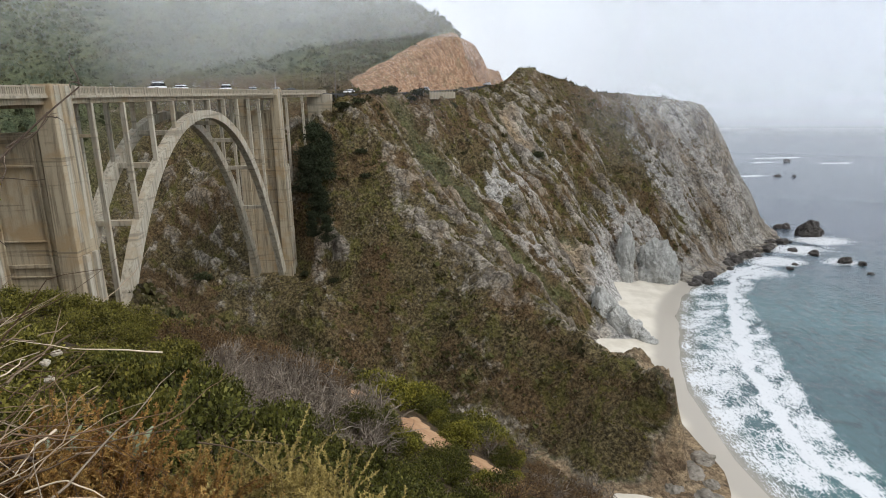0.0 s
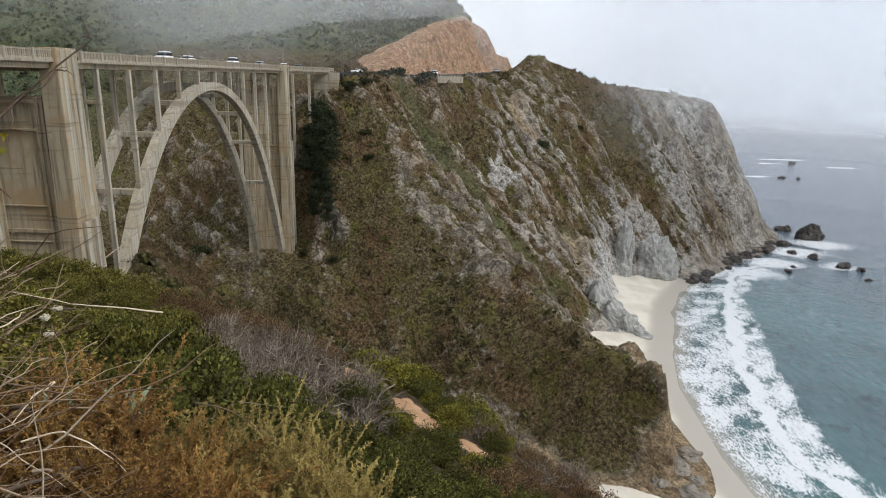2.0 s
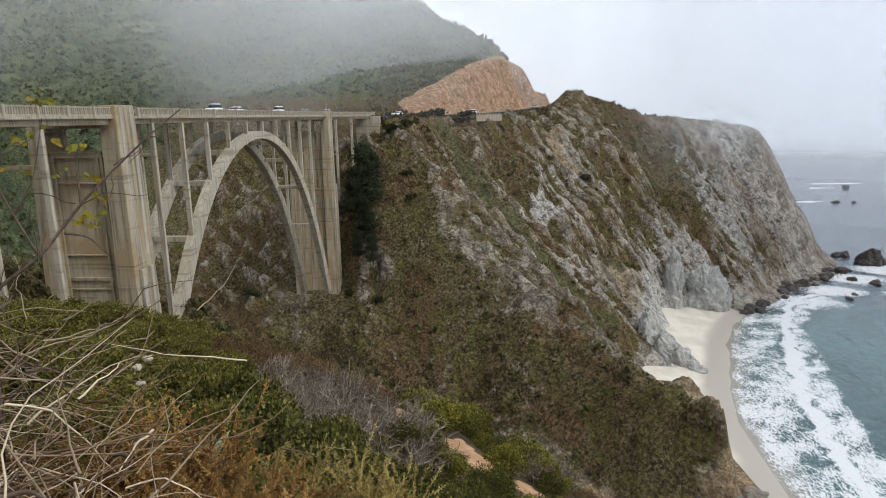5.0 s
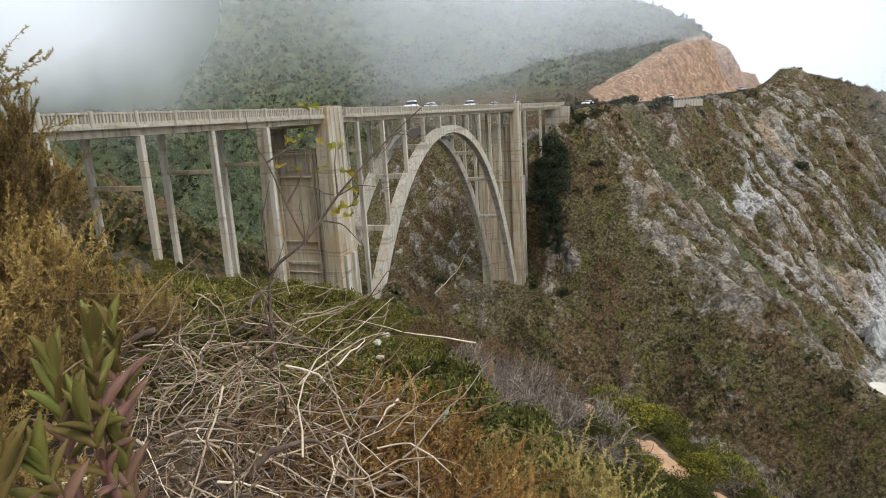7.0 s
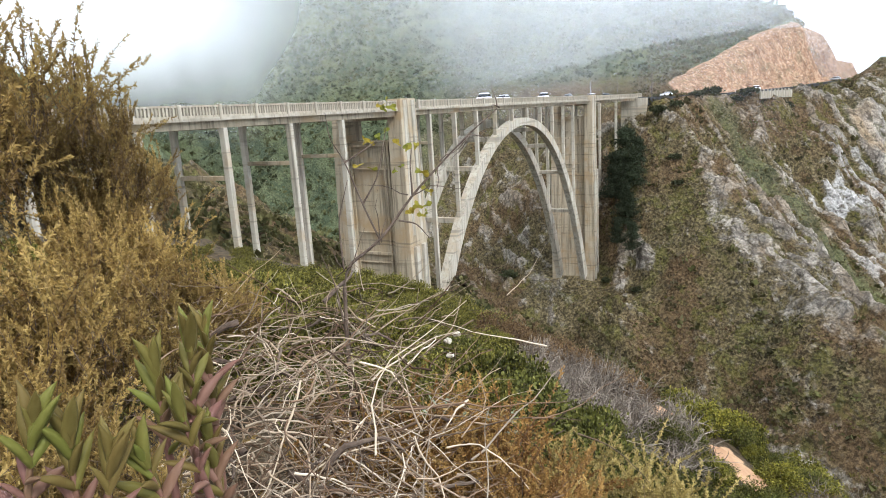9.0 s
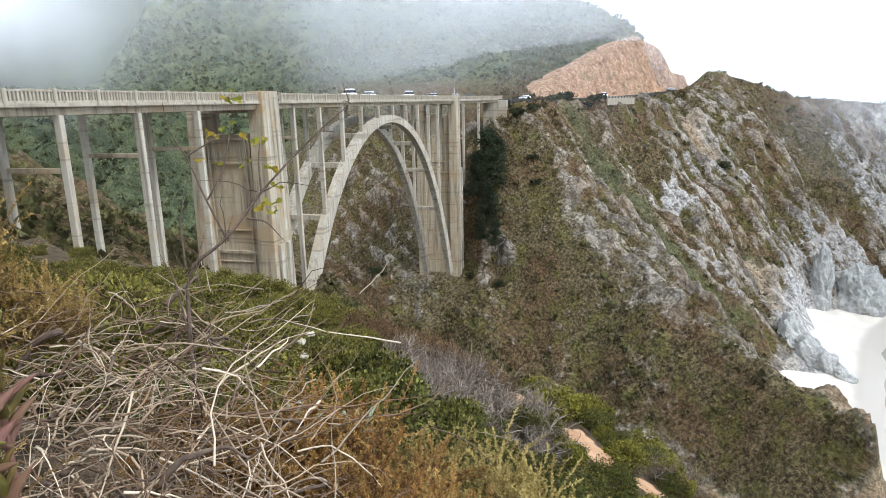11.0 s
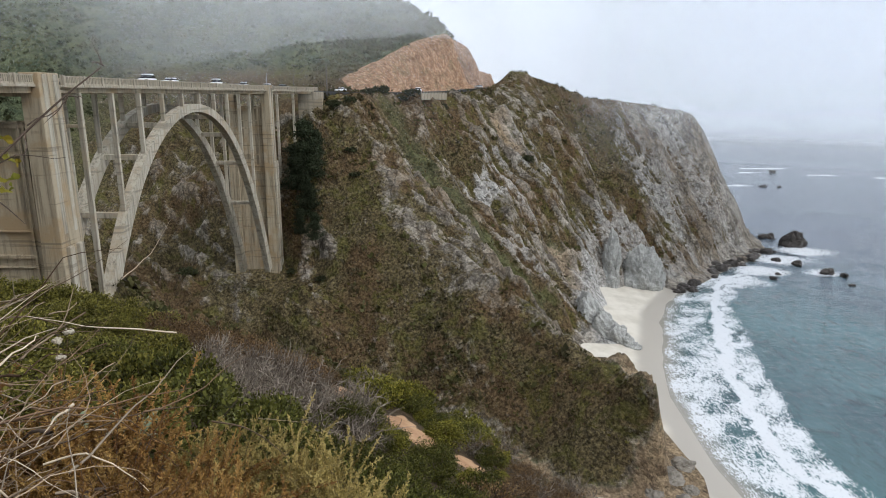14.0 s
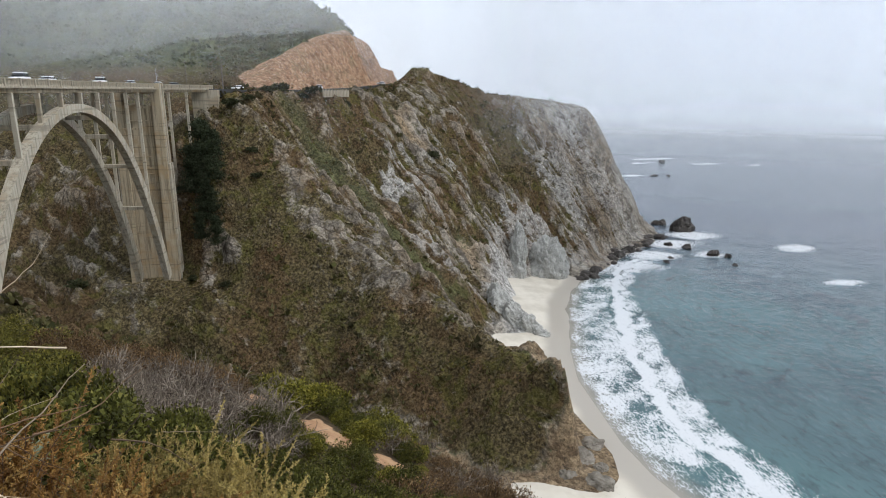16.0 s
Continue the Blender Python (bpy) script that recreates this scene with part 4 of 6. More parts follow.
def leaf_mat(name, tints, rough=0.55, thin=0.25, by_tuft=False):
    """Leaf colours, told apart leaf by leaf, with a little light coming through."""
    m, n, l, b = mat_nodes(name)
    g, oi = n.new("ShaderNodeNewGeometry"), n.new("ShaderNodeObjectInfo")
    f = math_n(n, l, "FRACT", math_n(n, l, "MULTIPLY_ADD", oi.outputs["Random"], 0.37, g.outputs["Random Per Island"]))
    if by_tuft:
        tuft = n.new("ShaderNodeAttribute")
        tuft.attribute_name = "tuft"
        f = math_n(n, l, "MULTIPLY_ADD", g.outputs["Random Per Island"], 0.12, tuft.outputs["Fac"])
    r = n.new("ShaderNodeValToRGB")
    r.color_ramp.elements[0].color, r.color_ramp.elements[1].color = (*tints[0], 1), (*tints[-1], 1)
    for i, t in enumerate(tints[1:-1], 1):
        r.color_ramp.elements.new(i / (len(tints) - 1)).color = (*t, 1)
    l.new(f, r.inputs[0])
    hv = n.new("ShaderNodeHueSaturation")
    l.new(r.outputs[0], hv.inputs["Color"])
    l.new(math_n(n, l, "MULTIPLY_ADD", oi.outputs["Random"], 0.5, 0.75), hv.inputs["Value"])
    l.new(hv.outputs[0], b.inputs["Base Color"])
    b.inputs["Roughness"].default_value = rough
    b.inputs["Specular IOR Level"].default_value = 0.12
    if thin:
        tr = n.new("ShaderNodeBsdfTranslucent")
        l.new(hv.outputs[0], tr.inputs[0])
        mx = n.new("ShaderNodeMixShader")
        mx.inputs[0].default_value = thin
        l.new(b.outputs[0], mx.inputs[1])
        l.new(tr.outputs[0], mx.inputs[2])
        l.new(mx.outputs[0], n["Material Output"].inputs[0])
    return m


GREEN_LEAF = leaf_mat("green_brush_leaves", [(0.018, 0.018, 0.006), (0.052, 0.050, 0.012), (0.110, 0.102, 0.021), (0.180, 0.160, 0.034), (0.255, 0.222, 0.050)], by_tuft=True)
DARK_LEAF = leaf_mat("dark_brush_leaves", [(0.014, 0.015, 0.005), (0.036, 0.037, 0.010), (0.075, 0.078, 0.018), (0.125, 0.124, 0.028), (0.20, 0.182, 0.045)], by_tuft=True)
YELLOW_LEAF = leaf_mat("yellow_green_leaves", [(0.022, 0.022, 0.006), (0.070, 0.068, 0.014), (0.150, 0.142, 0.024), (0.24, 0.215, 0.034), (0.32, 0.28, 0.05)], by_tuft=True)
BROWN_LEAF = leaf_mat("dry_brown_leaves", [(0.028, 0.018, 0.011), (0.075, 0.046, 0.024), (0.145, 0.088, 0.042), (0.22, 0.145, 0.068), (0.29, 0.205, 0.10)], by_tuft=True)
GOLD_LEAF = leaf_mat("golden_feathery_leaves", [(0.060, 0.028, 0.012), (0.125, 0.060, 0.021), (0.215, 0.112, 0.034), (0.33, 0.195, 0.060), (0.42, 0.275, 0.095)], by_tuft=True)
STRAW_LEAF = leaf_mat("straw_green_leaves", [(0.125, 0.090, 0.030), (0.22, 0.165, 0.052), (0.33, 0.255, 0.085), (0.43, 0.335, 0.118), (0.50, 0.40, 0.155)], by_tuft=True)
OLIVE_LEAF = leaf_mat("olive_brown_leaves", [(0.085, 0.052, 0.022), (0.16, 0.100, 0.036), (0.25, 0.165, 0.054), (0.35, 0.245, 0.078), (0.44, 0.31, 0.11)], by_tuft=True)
TWIG = leaf_mat("bleached_dry_twigs", [(0.060, 0.036, 0.022), (0.34, 0.255, 0.17), (0.11, 0.068, 0.040), (0.56, 0.465, 0.34), (0.042, 0.026, 0.017), (0.20, 0.130, 0.080), (0.075, 0.045, 0.028), (0.42, 0.335, 0.235)], 0.85, 0.0)
DARK_TWIG = noise_mat("brown_bark", (0.055, 0.038, 0.028), (0.15, 0.11, 0.08), 6.0, 0.85, 0.3, 0.004)
GREY_TWIG = leaf_mat("grey_dead_twigs", [(0.062, 0.046, 0.034), (0.21, 0.172, 0.132), (0.11, 0.084, 0.062), (0.34, 0.29, 0.235), (0.040, 0.030, 0.022)], 0.9, 0.0)


def unit(v):
    return v / np.maximum(np.linalg.norm(v, axis=-1, keepdims=True), 1e-9)


def leaf_quads(pos, direction, length, width, seed):
    """Kite-shaped leaves, folded a little, one island each."""
    r = np.random.RandomState(seed)
    k = len(pos)
    d = unit(direction)
    side = unit(np.cross(d, r.normal(size=(k, 3))))
    nor = np.cross(d, side)
    ln, wd = length * (0.6 + 0.8 * r.rand(k, 1)), width * (0.6 + 0.8 * r.rand(k, 1))
    a, c = pos, pos + d * ln
    mid = pos + d * ln * 0.45
    co = np.stack([a, mid + side * wd / 2 + nor * wd * 0.15, c, mid - side * wd / 2 + nor * wd * 0.15], 1).reshape(-1, 3)
    return co, np.arange(4 * k).reshape(k, 4)


def tubes(paths, radii, sides=4):
    """Thin tapered tubes along paths (k, s, 3), radius at the foot (k); they end in a point-like tip."""
    k, s, _ = paths.shape
    t = unit(np.gradient(paths, axis=1))
    ref = np.where(abs(t[..., 2:3]) > 0.9, np.array([1.0, 0, 0]), np.array([0, 0, 1.0]))
    u = unit(np.cross(t, ref))
    v = np.cross(t, u)
    ang = np.arange(sides) * 2 * np.pi / sides
    rad = radii[:, None] * np.linspace(1, 0.25, s)[None, :]
    ring = u[:, :, None] * np.cos(ang)[:, None] + v[:, :, None] * np.sin(ang)[:, None]
    co = (paths[:, :, None] + ring * rad[:, :, None, None]).reshape(-1, 3)
    i = np.arange(k * s * sides).reshape(k, s, sides)
    j = np.roll(i, -1, axis=2)
    q = np.stack([i[:, :-1], j[:, :-1], j[:, 1:], i[:, 1:]], -1).reshape(-1, 4)
    return co, q


def wiggle(start, direction, length, s, bend, seed, sag=0.0):
    """Bent paths from start along direction."""
    r = np.random.RandomState(seed)
    k = len(start)
    d = unit(direction)
    p = [start]
    step = np.asarray(length).reshape(-1, 1) / (s - 1)
    for i in range(s - 1):
        d = unit(d + r.normal(size=(k, 3)) * bend + np.array([0, 0, -sag]))
        p.append(p[-1] + d * step)
    return np.stack(p, 1)


def dome_points(k, seed, rx, ry, h, lumps=64, fill=0.3):
    """Points near the lumpy surface of a dome of clumps, with outward directions."""
    r = np.random.RandomState(seed)
    u = r.rand(lumps) * 2 * np.pi
    q = np.sqrt(r.rand(lumps)) * 0.72
    c = np.stack([rx * q * np.cos(u) * 1.12, ry * q * np.sin(u) * 1.12, h * (0.22 + 0.52 * r.rand(lumps)) * (1 - 0.55 * q ** 2)], 1)
    size = (0.10 + 0.15 * r.rand(lumps)) * (rx + ry) / 2
    w = r.randint(0, lumps, k)
    d = unit(r.normal(size=(k, 3)) + np.array([0, 0, 0.35]))
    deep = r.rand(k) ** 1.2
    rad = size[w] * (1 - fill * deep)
    p = c[w] + d * rad[:, None] * np.array([1, 1, h / (rx + ry) * 1.25])
    ok = p[:, 2] > -0.05
    return p[ok], d[ok], deep[ok]


def bush_meshes(name, seed, rx, ry, h, leaves, llen, lwid, spray=0.12, twigs=60):
    r = np.random.RandomState(seed + 500)
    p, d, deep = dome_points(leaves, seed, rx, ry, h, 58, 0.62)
    tip = unit(d + r.normal(size=p.shape) * 0.6 + np.array([0, 0, 0.3]))
    p = p + d * spray * (r.rand(len(p), 1) ** 3)
    co, q = leaf_quads(p, tip, llen, lwid, seed)
    me = quads_mesh(name + "_leaves", co, q)
    # outer leaves lighter, inner ones darker: shade inside the clumps put into colour
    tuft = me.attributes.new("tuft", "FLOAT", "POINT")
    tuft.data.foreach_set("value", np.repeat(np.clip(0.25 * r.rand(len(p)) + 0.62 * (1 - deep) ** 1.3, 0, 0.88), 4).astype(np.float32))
    ends = p[r.randint(0, len(p), twigs)]
    start = ends * np.array([0.12, 0.12, 0.0])
    u = np.linspace(0, 1, 5)[None, :, None]
    path = start[:, None] * (1 - u) + ends[:, None] * u + r.normal(size=(twigs, 5, 3)) * 0.03 * (rx + ry)
    path[:, 0] = start
    tco, tq = tubes(path, 0.012 * (0.6 + r.rand(twigs)) * (rx + ry), 3)
    return me, quads_mesh(name + "_stems", tco, tq)


def plume_meshes(name, seed, rx, ry, h, shoots, length, bristles, blen, bwid):
    """A shrub of upright feathery shoots with fine scale-like leaves all along them."""
    r = np.random.RandomState(seed)
    p, d, _ = dome_points(shoots, seed, rx, ry, h, 26, 0.4)
    p = p - d * length * 0.5
    path = wiggle(p, d * 0.5 + np.array([0, 0, 0.75]) + r.normal(size=p.shape) * 0.26, length * (0.6 + 0.7 * r.rand(len(p))), 7, 0.12, seed + 1)
    tco, tq = tubes(path, np.full(len(p), 0.0022), 3)
    k = len(p)
    u = r.rand(k, bristles) ** 0.8 * 5.99
    i = u.astype(int)
    f = (u - i)[..., None]
    rows = np.arange(k)[:, None]
    pos = path[rows, i] * (1 - f) + path[rows, i + 1] * f
    axis = unit(path[rows, i + 1] - path[rows, i])
    out = unit(axis * 0.9 + r.normal(size=pos.shape) * 0.62)
    taper = (1.15 - 0.75 * u / 6)[..., None]
    co, q = leaf_quads(pos.reshape(-1, 3), (out * taper).reshape(-1, 3), blen, bwid, seed + 2)
    me = quads_mesh(name + "_leaves", co, q)
    tuft = me.attributes.new("tuft", "FLOAT", "POINT")
    tone = np.clip(0.50 * r.rand(k, 1) + 0.42 * u / 6, 0, 0.9)
    tuft.data.foreach_set("value", np.repeat(tone.ravel(), 4).astype(np.float32))
    return me, quads_mesh(name + "_stems", tco, tq)


def dead_meshes(name, seed, rx, ry, h, stems, sub):
    """A leafless shrub: forking stems and many fine twigs."""
    r = np.random.RandomState(seed)
    ang = r.rand(stems) * 2 * np.pi
    lean = np.sqrt(r.rand(stems))
    d = np.stack([np.cos(ang) * lean * rx, np.sin(ang) * lean * ry, np.full(stems, h) * (1.1 - 0.5 * lean)], 1)
    s0 = np.stack([np.cos(ang), np.sin(ang), 0 * ang], 1) * 0.1 * rx
    ln = np.linalg.norm(d, axis=1)
    path = wiggle(s0, d, ln, 7, 0.12, seed + 1)
    a = tubes(path, np.full(stems, 0.016 * rx), 3)
    w = r.randint(0, stems, sub)
    i = r.randint(2, 7, sub)
    st = path[w, i]
    dd = unit(path[w, i] - path[w, i - 1]) * 0.6 + r.normal(size=(sub, 3)) * 0.75 + np.array([0, 0, 0.15])
    path2 = wiggle(st, dd, (0.22 + 0.42 * r.rand(sub)) * rx, 6, 0.34, seed + 2)
    b2 = tubes(path2, np.full(sub, 0.0145 * rx), 3)
    return quads_mesh(name + "_twigs", *b2), quads_mesh(name + "_stems", *a)


def plant(name, meshes, mats, names, label, category, group, at, turn=0.0, size=(1, 1, 1)):
    root = tagged(new(name), label, category, group)
    for me, mt, nm in zip(meshes, mats, names):
        if not me.materials:
            me.materials.append(mt)
        tagged(part(nm, me, mt, root), kind="stuff")
    root.matrix_basis = pose(*at, 0, 0, turn) @ Matrix.Diagonal((*size, 1))
    return root


def spot(az, dist):
    a = radians(az)
    return 52.5 + dist * math.sin(a), -89.7 + dist * math.cos(a)


def ground_at(x, y):
    return float(land_h(np.array([x]), np.array([y]))[0])


class Kind:
    """One kind of plant: a few meshes that its plants share."""

    def __init__(self, name, makes, mats, names, label, category, group):
        self.name, self.makes, self.mats, self.names = name, makes, mats, names
        self.label, self.category, self.group = label, category, group
        self.k = 0

    def put(self, x, y, z, size, tall=1.0):
        me = self.makes[self.k % len(self.makes)]
        self.k += 1
        plant(self.name, me, self.mats, self.names, self.label, self.category, self.group, (x, y, z), rng.rand() * 360, (size, size, size * tall))


LS = ("foliage", "stem_cluster")
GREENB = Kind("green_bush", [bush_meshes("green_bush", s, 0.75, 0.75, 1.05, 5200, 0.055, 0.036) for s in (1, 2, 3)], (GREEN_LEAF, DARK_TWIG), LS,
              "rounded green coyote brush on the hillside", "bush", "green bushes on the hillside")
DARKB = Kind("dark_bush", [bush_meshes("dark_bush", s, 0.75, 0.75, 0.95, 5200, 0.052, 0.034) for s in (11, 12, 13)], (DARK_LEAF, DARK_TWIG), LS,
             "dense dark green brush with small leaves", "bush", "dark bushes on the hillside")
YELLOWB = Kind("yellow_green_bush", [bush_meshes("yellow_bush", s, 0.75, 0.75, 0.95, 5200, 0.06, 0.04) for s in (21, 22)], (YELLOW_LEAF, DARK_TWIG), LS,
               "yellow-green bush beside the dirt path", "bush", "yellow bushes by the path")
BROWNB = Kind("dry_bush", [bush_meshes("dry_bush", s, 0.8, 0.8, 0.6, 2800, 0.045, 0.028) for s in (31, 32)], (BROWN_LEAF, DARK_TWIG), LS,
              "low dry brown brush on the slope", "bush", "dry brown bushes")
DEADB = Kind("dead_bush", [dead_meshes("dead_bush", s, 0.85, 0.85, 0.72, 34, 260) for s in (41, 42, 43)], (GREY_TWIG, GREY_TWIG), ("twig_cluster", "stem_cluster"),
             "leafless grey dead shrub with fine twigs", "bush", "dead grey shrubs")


def sow(kind, az0, az1, d0, d1, gap, size0, size1, sink=0.12, tall=1.0, keep=None):
    """Plants over a sector of the hillside, at least gap apart."""
    done = []
    area = abs(radians(az1 - az0)) * (d1 * d1 - d0 * d0) / 2
    for _ in range(int(area / gap ** 2 * 5)):
        az = az0 + (az1 - az0) * rng.rand()
        d = math.sqrt(d0 * d0 + (d1 * d1 - d0 * d0) * rng.rand())
        x, y = spot(az, d)
        if any((x - a) ** 2 + (y - b) ** 2 < gap * gap for a, b in done) or (keep and not keep(x, y)):
            continue
        done.append((x, y))
        s = size0 + (size1 - size0) * rng.rand()
        kind.put(x, y, ground_at(x, y) - sink * s, s, tall * (0.7 + 0.6 * rng.rand()))



def off_path(x, y):
    return all(math.hypot((x - a) / (r + 0.45), (y + 0.45 - b) / (q + 0.75)) > 1 for a, b, r, q in PATCHES) and math.hypot(x - 49.8, y + 71.6) > 1.0


# the brow of the near slope, a row of brush seen against the canyon
BROW = ((-46, -12.0), (-36.7, -13.4), (-33, -14.3), (-30.8, -14.9), (-28.5, -16.0), (-25.6, -17.8), (-20.7, -19.5), (-15.9, -21.6), (-12.9, -23.4))
az = -46.0
while az < -13:
    kind = GREENB if az < -23.5 else BROWNB
    d = 22.5 + 2.0 * rng.rand()
    x, y = spot(az, d)
    el = float(np.interp(az, [b[0] for b in BROW], [b[1] for b in BROW])) + 0.35 - 0.5 * rng.rand()
    size = 1.15 + 0.3 * rng.rand()
    lift = max(0.5, EYE[2] + d * math.tan(radians(el)) - ground_at(x, y))
    tall = max(0.6, (lift + 0.15) / (0.9 * size * (1.05 if kind is GREENB else 0.75)))
    kind.put(x, y, ground_at(x, y) - 0.15, size, tall)
    az += 1.5 if kind is GREENB else 1.3
sow(GREENB, -46, -23, 9, 22, 1.1, 0.7, 1.15, tall=0.85, keep=off_path)
sow(BROWNB, -25, -11, 19.5, 24, 0.8, 0.8, 1.2, tall=1.2)
sow(DEADB, -21, -7.5, 11.5, 20, 0.8, 0.75, 1.2, keep=off_path)
sow(DARKB, -24, -12, 9, 13, 1.2, 0.6, 1.0)
sow(DARKB, -30, 10, 5.0, 11.5, 0.85, 0.7, 1.1, keep=off_path)
sow(DARKB, -8.5, 8, 11.5, 15.5, 0.95, 0.7, 1.0, keep=off_path)
sow(YELLOWB, -8, 5, 16.5, 25, 1.7, 0.7, 1.5, keep=off_path)
sow(DARKB, -9, 6, 13.5, 25, 1.0, 0.45, 0.95, keep=off_path)
sow(DEADB, -9, 8, 15.5, 25, 2.4, 0.6, 1.1, keep=off_path)
sow(BROWNB, 4, 22, 12, 22, 1.0, 0.8, 1.3, keep=off_path)
sow(DEADB, 3, 20, 13, 21, 2.6, 0.7, 1.1, keep=off_path)
sow(DARKB, 10, 40, 6, 14, 1.2, 0.7, 1.1)
sow(GREENB, -75, -46, 8, 30, 1.5, 0.8, 1.2, tall=0.85)
sow(GREENB, -62, -24, 4.4, 9, 0.85, 0.6, 0.95)
sow(DARKB, -44, -22, 3.6, 5.2, 0.7, 0.45, 0.6)

sow(YELLOWB, -7, 7, 14.0, 19.5, 1.0, 0.4, 0.75, keep=off_path)

# close by: feathery golden shrubs, the tall olive shrub, dry twigs
GOLDB = Kind("golden_shrub", [plume_meshes("golden_shrub", s, 0.55, 0.5, 0.7, 300, 0.40, 165, 0.019, 0.0062) for s in (51, 52)], (GOLD_LEAF, DARK_TWIG), LS,
             "golden-brown feathery dry shrub at the viewpoint", "shrub", "feathery golden shrubs")
STRAWB = Kind("straw_shrub", [plume_meshes("straw_shrub", s, 0.55, 0.5, 0.6, 300, 0.38, 165, 0.019, 0.0064) for s in (55,)], (STRAW_LEAF, DARK_TWIG), LS,
              "straw-yellow feathery shrub at the viewpoint", "shrub", "feathery straw shrubs")
OLIVEB = Kind("olive_shrub", [plume_meshes("olive_shrub", s, 0.75, 0.7, 1.0, 430, 0.42, 150, 0.021, 0.0068) for s in (61, 62)], (OLIVE_LEAF, DARK_TWIG), LS,
              "tall olive-brown feathery shrub at the viewpoint", "shrub", "tall olive shrubs")


def put_at(kind, az, dist, top, size, tall=1.0, high=0.95):
    """A plant whose crown reaches the height top."""
    x, y = spot(az, dist)
    kind.put(x, y, top - high * size * tall, size, tall)


for az, d, el, s in ((-38, 2.9, -25, 0.95), (-32, 2.7, -28, 0.95), (-26, 2.8, -31, 0.9), (-34, 2.2, -33, 0.9), (-27, 2.2, -35, 0.9), (-22, 2.6, -34.5, 0.85), (-41, 2.3, -31, 0.9), (-47, 2.2, -36, 0.8), (-33, 1.8, -46, 0.8), (-25, 1.8, -47, 0.8)):
    put_at(GOLDB, az, d, EYE[2] + d * math.tan(radians(el)), s, 1.0, 0.62)
for az, d, el, s in ((-18.5, 2.9, -31.5, 0.85), (-14, 2.7, -33.5, 0.85), (-10, 2.6, -36.5, 0.75), (-16, 2.2, -40, 0.8), (-5, 2.5, -43, 0.7), (-10, 2.1, -46, 0.8)):
    put_at(STRAWB, az, d, EYE[2] + d * math.tan(radians(el)), s, 1.0, 0.58)
for az, d, el, s in ((-74, 3.1, 8, 1.0), (-67, 3.4, 8, 0.85), (-80, 2.9, 8, 1.0), (-61.5, 3.6, 3.5, 0.62), (-57.5, 3.7, -1.5, 0.5), (-60, 3.3, -5.5, 0.7), (-71, 2.5, -8, 0.8), (-64, 2.8, -11, 0.7), (-55.5, 3.7, -9.5, 0.55), (-75, 2.2, -15, 0.7), (-68, 2.1, -20, 0.6), (-88, 2.6, 5, 1.1), (-52, 3.6, -12, 0.5)):
    put_at(OLIVEB, az, d, EYE[2] + d * math.tan(radians(el)), s, 1.15, 0.86)


def tangle(name, label, count, centre, spread, length, radius, mat, seed, flat=0.35, sag=0.05, bend=0.2):
    r = np.random.RandomState(seed)
    st = np.asarray(centre) + r.normal(size=(count, 3)) * np.asarray(spread)
    dr = r.normal(size=(count, 3)) * np.array([1, 1, flat]) + np.array([0.25, 0.1, 0.12])
    path = wiggle(st, dr, length * (0.4 + r.rand(count)), 9, bend, seed + 1, sag)
    root = tagged(new(name), label, "twigs", "heaps of dry twigs")
    rad = radius * (0.5 + r.rand(count) ** 2 * 1.2)
    part("thin_twig_mass", quads_mesh("thin_twig_mass", *tubes(path, rad, 5)), mat, root)
    root.children[0]["kind"] = "stuff"
    k = count // 22 if count > 50 else 0
    st = np.asarray(centre) + r.normal(size=(k, 3)) * np.asarray(spread) * 0.8 + np.array([0, 0, -0.05])
    path = wiggle(st, r.normal(size=(k, 3)) * np.array([1, 1, 0.25]), length * (0.45 + 0.5 * r.rand(k)), 11, 0.22, seed + 3, 0.02)
    rad = radius * (2.2 + 2.4 * r.rand(k) ** 1.5)
    for i in range(k):
        part("branch", quads_mesh("branch", *tubes(path[i:i + 1], rad[i:i + 1], 7)), DARK_TWIG, root)
    return root


def polar(az, d, el):
    x, y = spot(az, d)
    return x, y, EYE[2] + d * math.tan(radians(el))


for i, (az, d, el, sp, cnt) in enumerate(((-50, 2.4, -24, 0.26, 150), (-45, 2.7, -22, 0.26, 130), (-55, 2.2, -30, 0.25, 150), (-49, 2.0, -34, 0.22, 150), (-43, 2.4, -29, 0.2, 90), (-42, 3.2, -18, 0.24, 60), (-51, 3.1, -16, 0.3, 90), (-58, 1.9, -36, 0.22, 110), (-46, 1.8, -42, 0.2, 110))):
    tangle("twig_heap", "heap of bleached dry twigs and bent brown branches", int(cnt * 1.2), polar(az, d, el), (sp * 1.3, sp, sp * 0.3), 0.5, 0.0038, TWIG, 700 + 10 * i)
# long stray stalks reaching over the slope
tangle("dry_stalks", "long pale dry stalks leaning over the slope", 26, polar(-38, 3.2, -18), (0.28, 0.3, 0.08), 0.6, 0.0030, TWIG, 900, 0.2, 0.0, 0.08)
tangle("dry_stalks", "long pale dry stalks among golden shrubs", 18, polar(-36, 2.3, -30), (0.5, 0.35, 0.08), 0.55, 0.0030, TWIG, 920, 0.25, 0.0, 0.10)
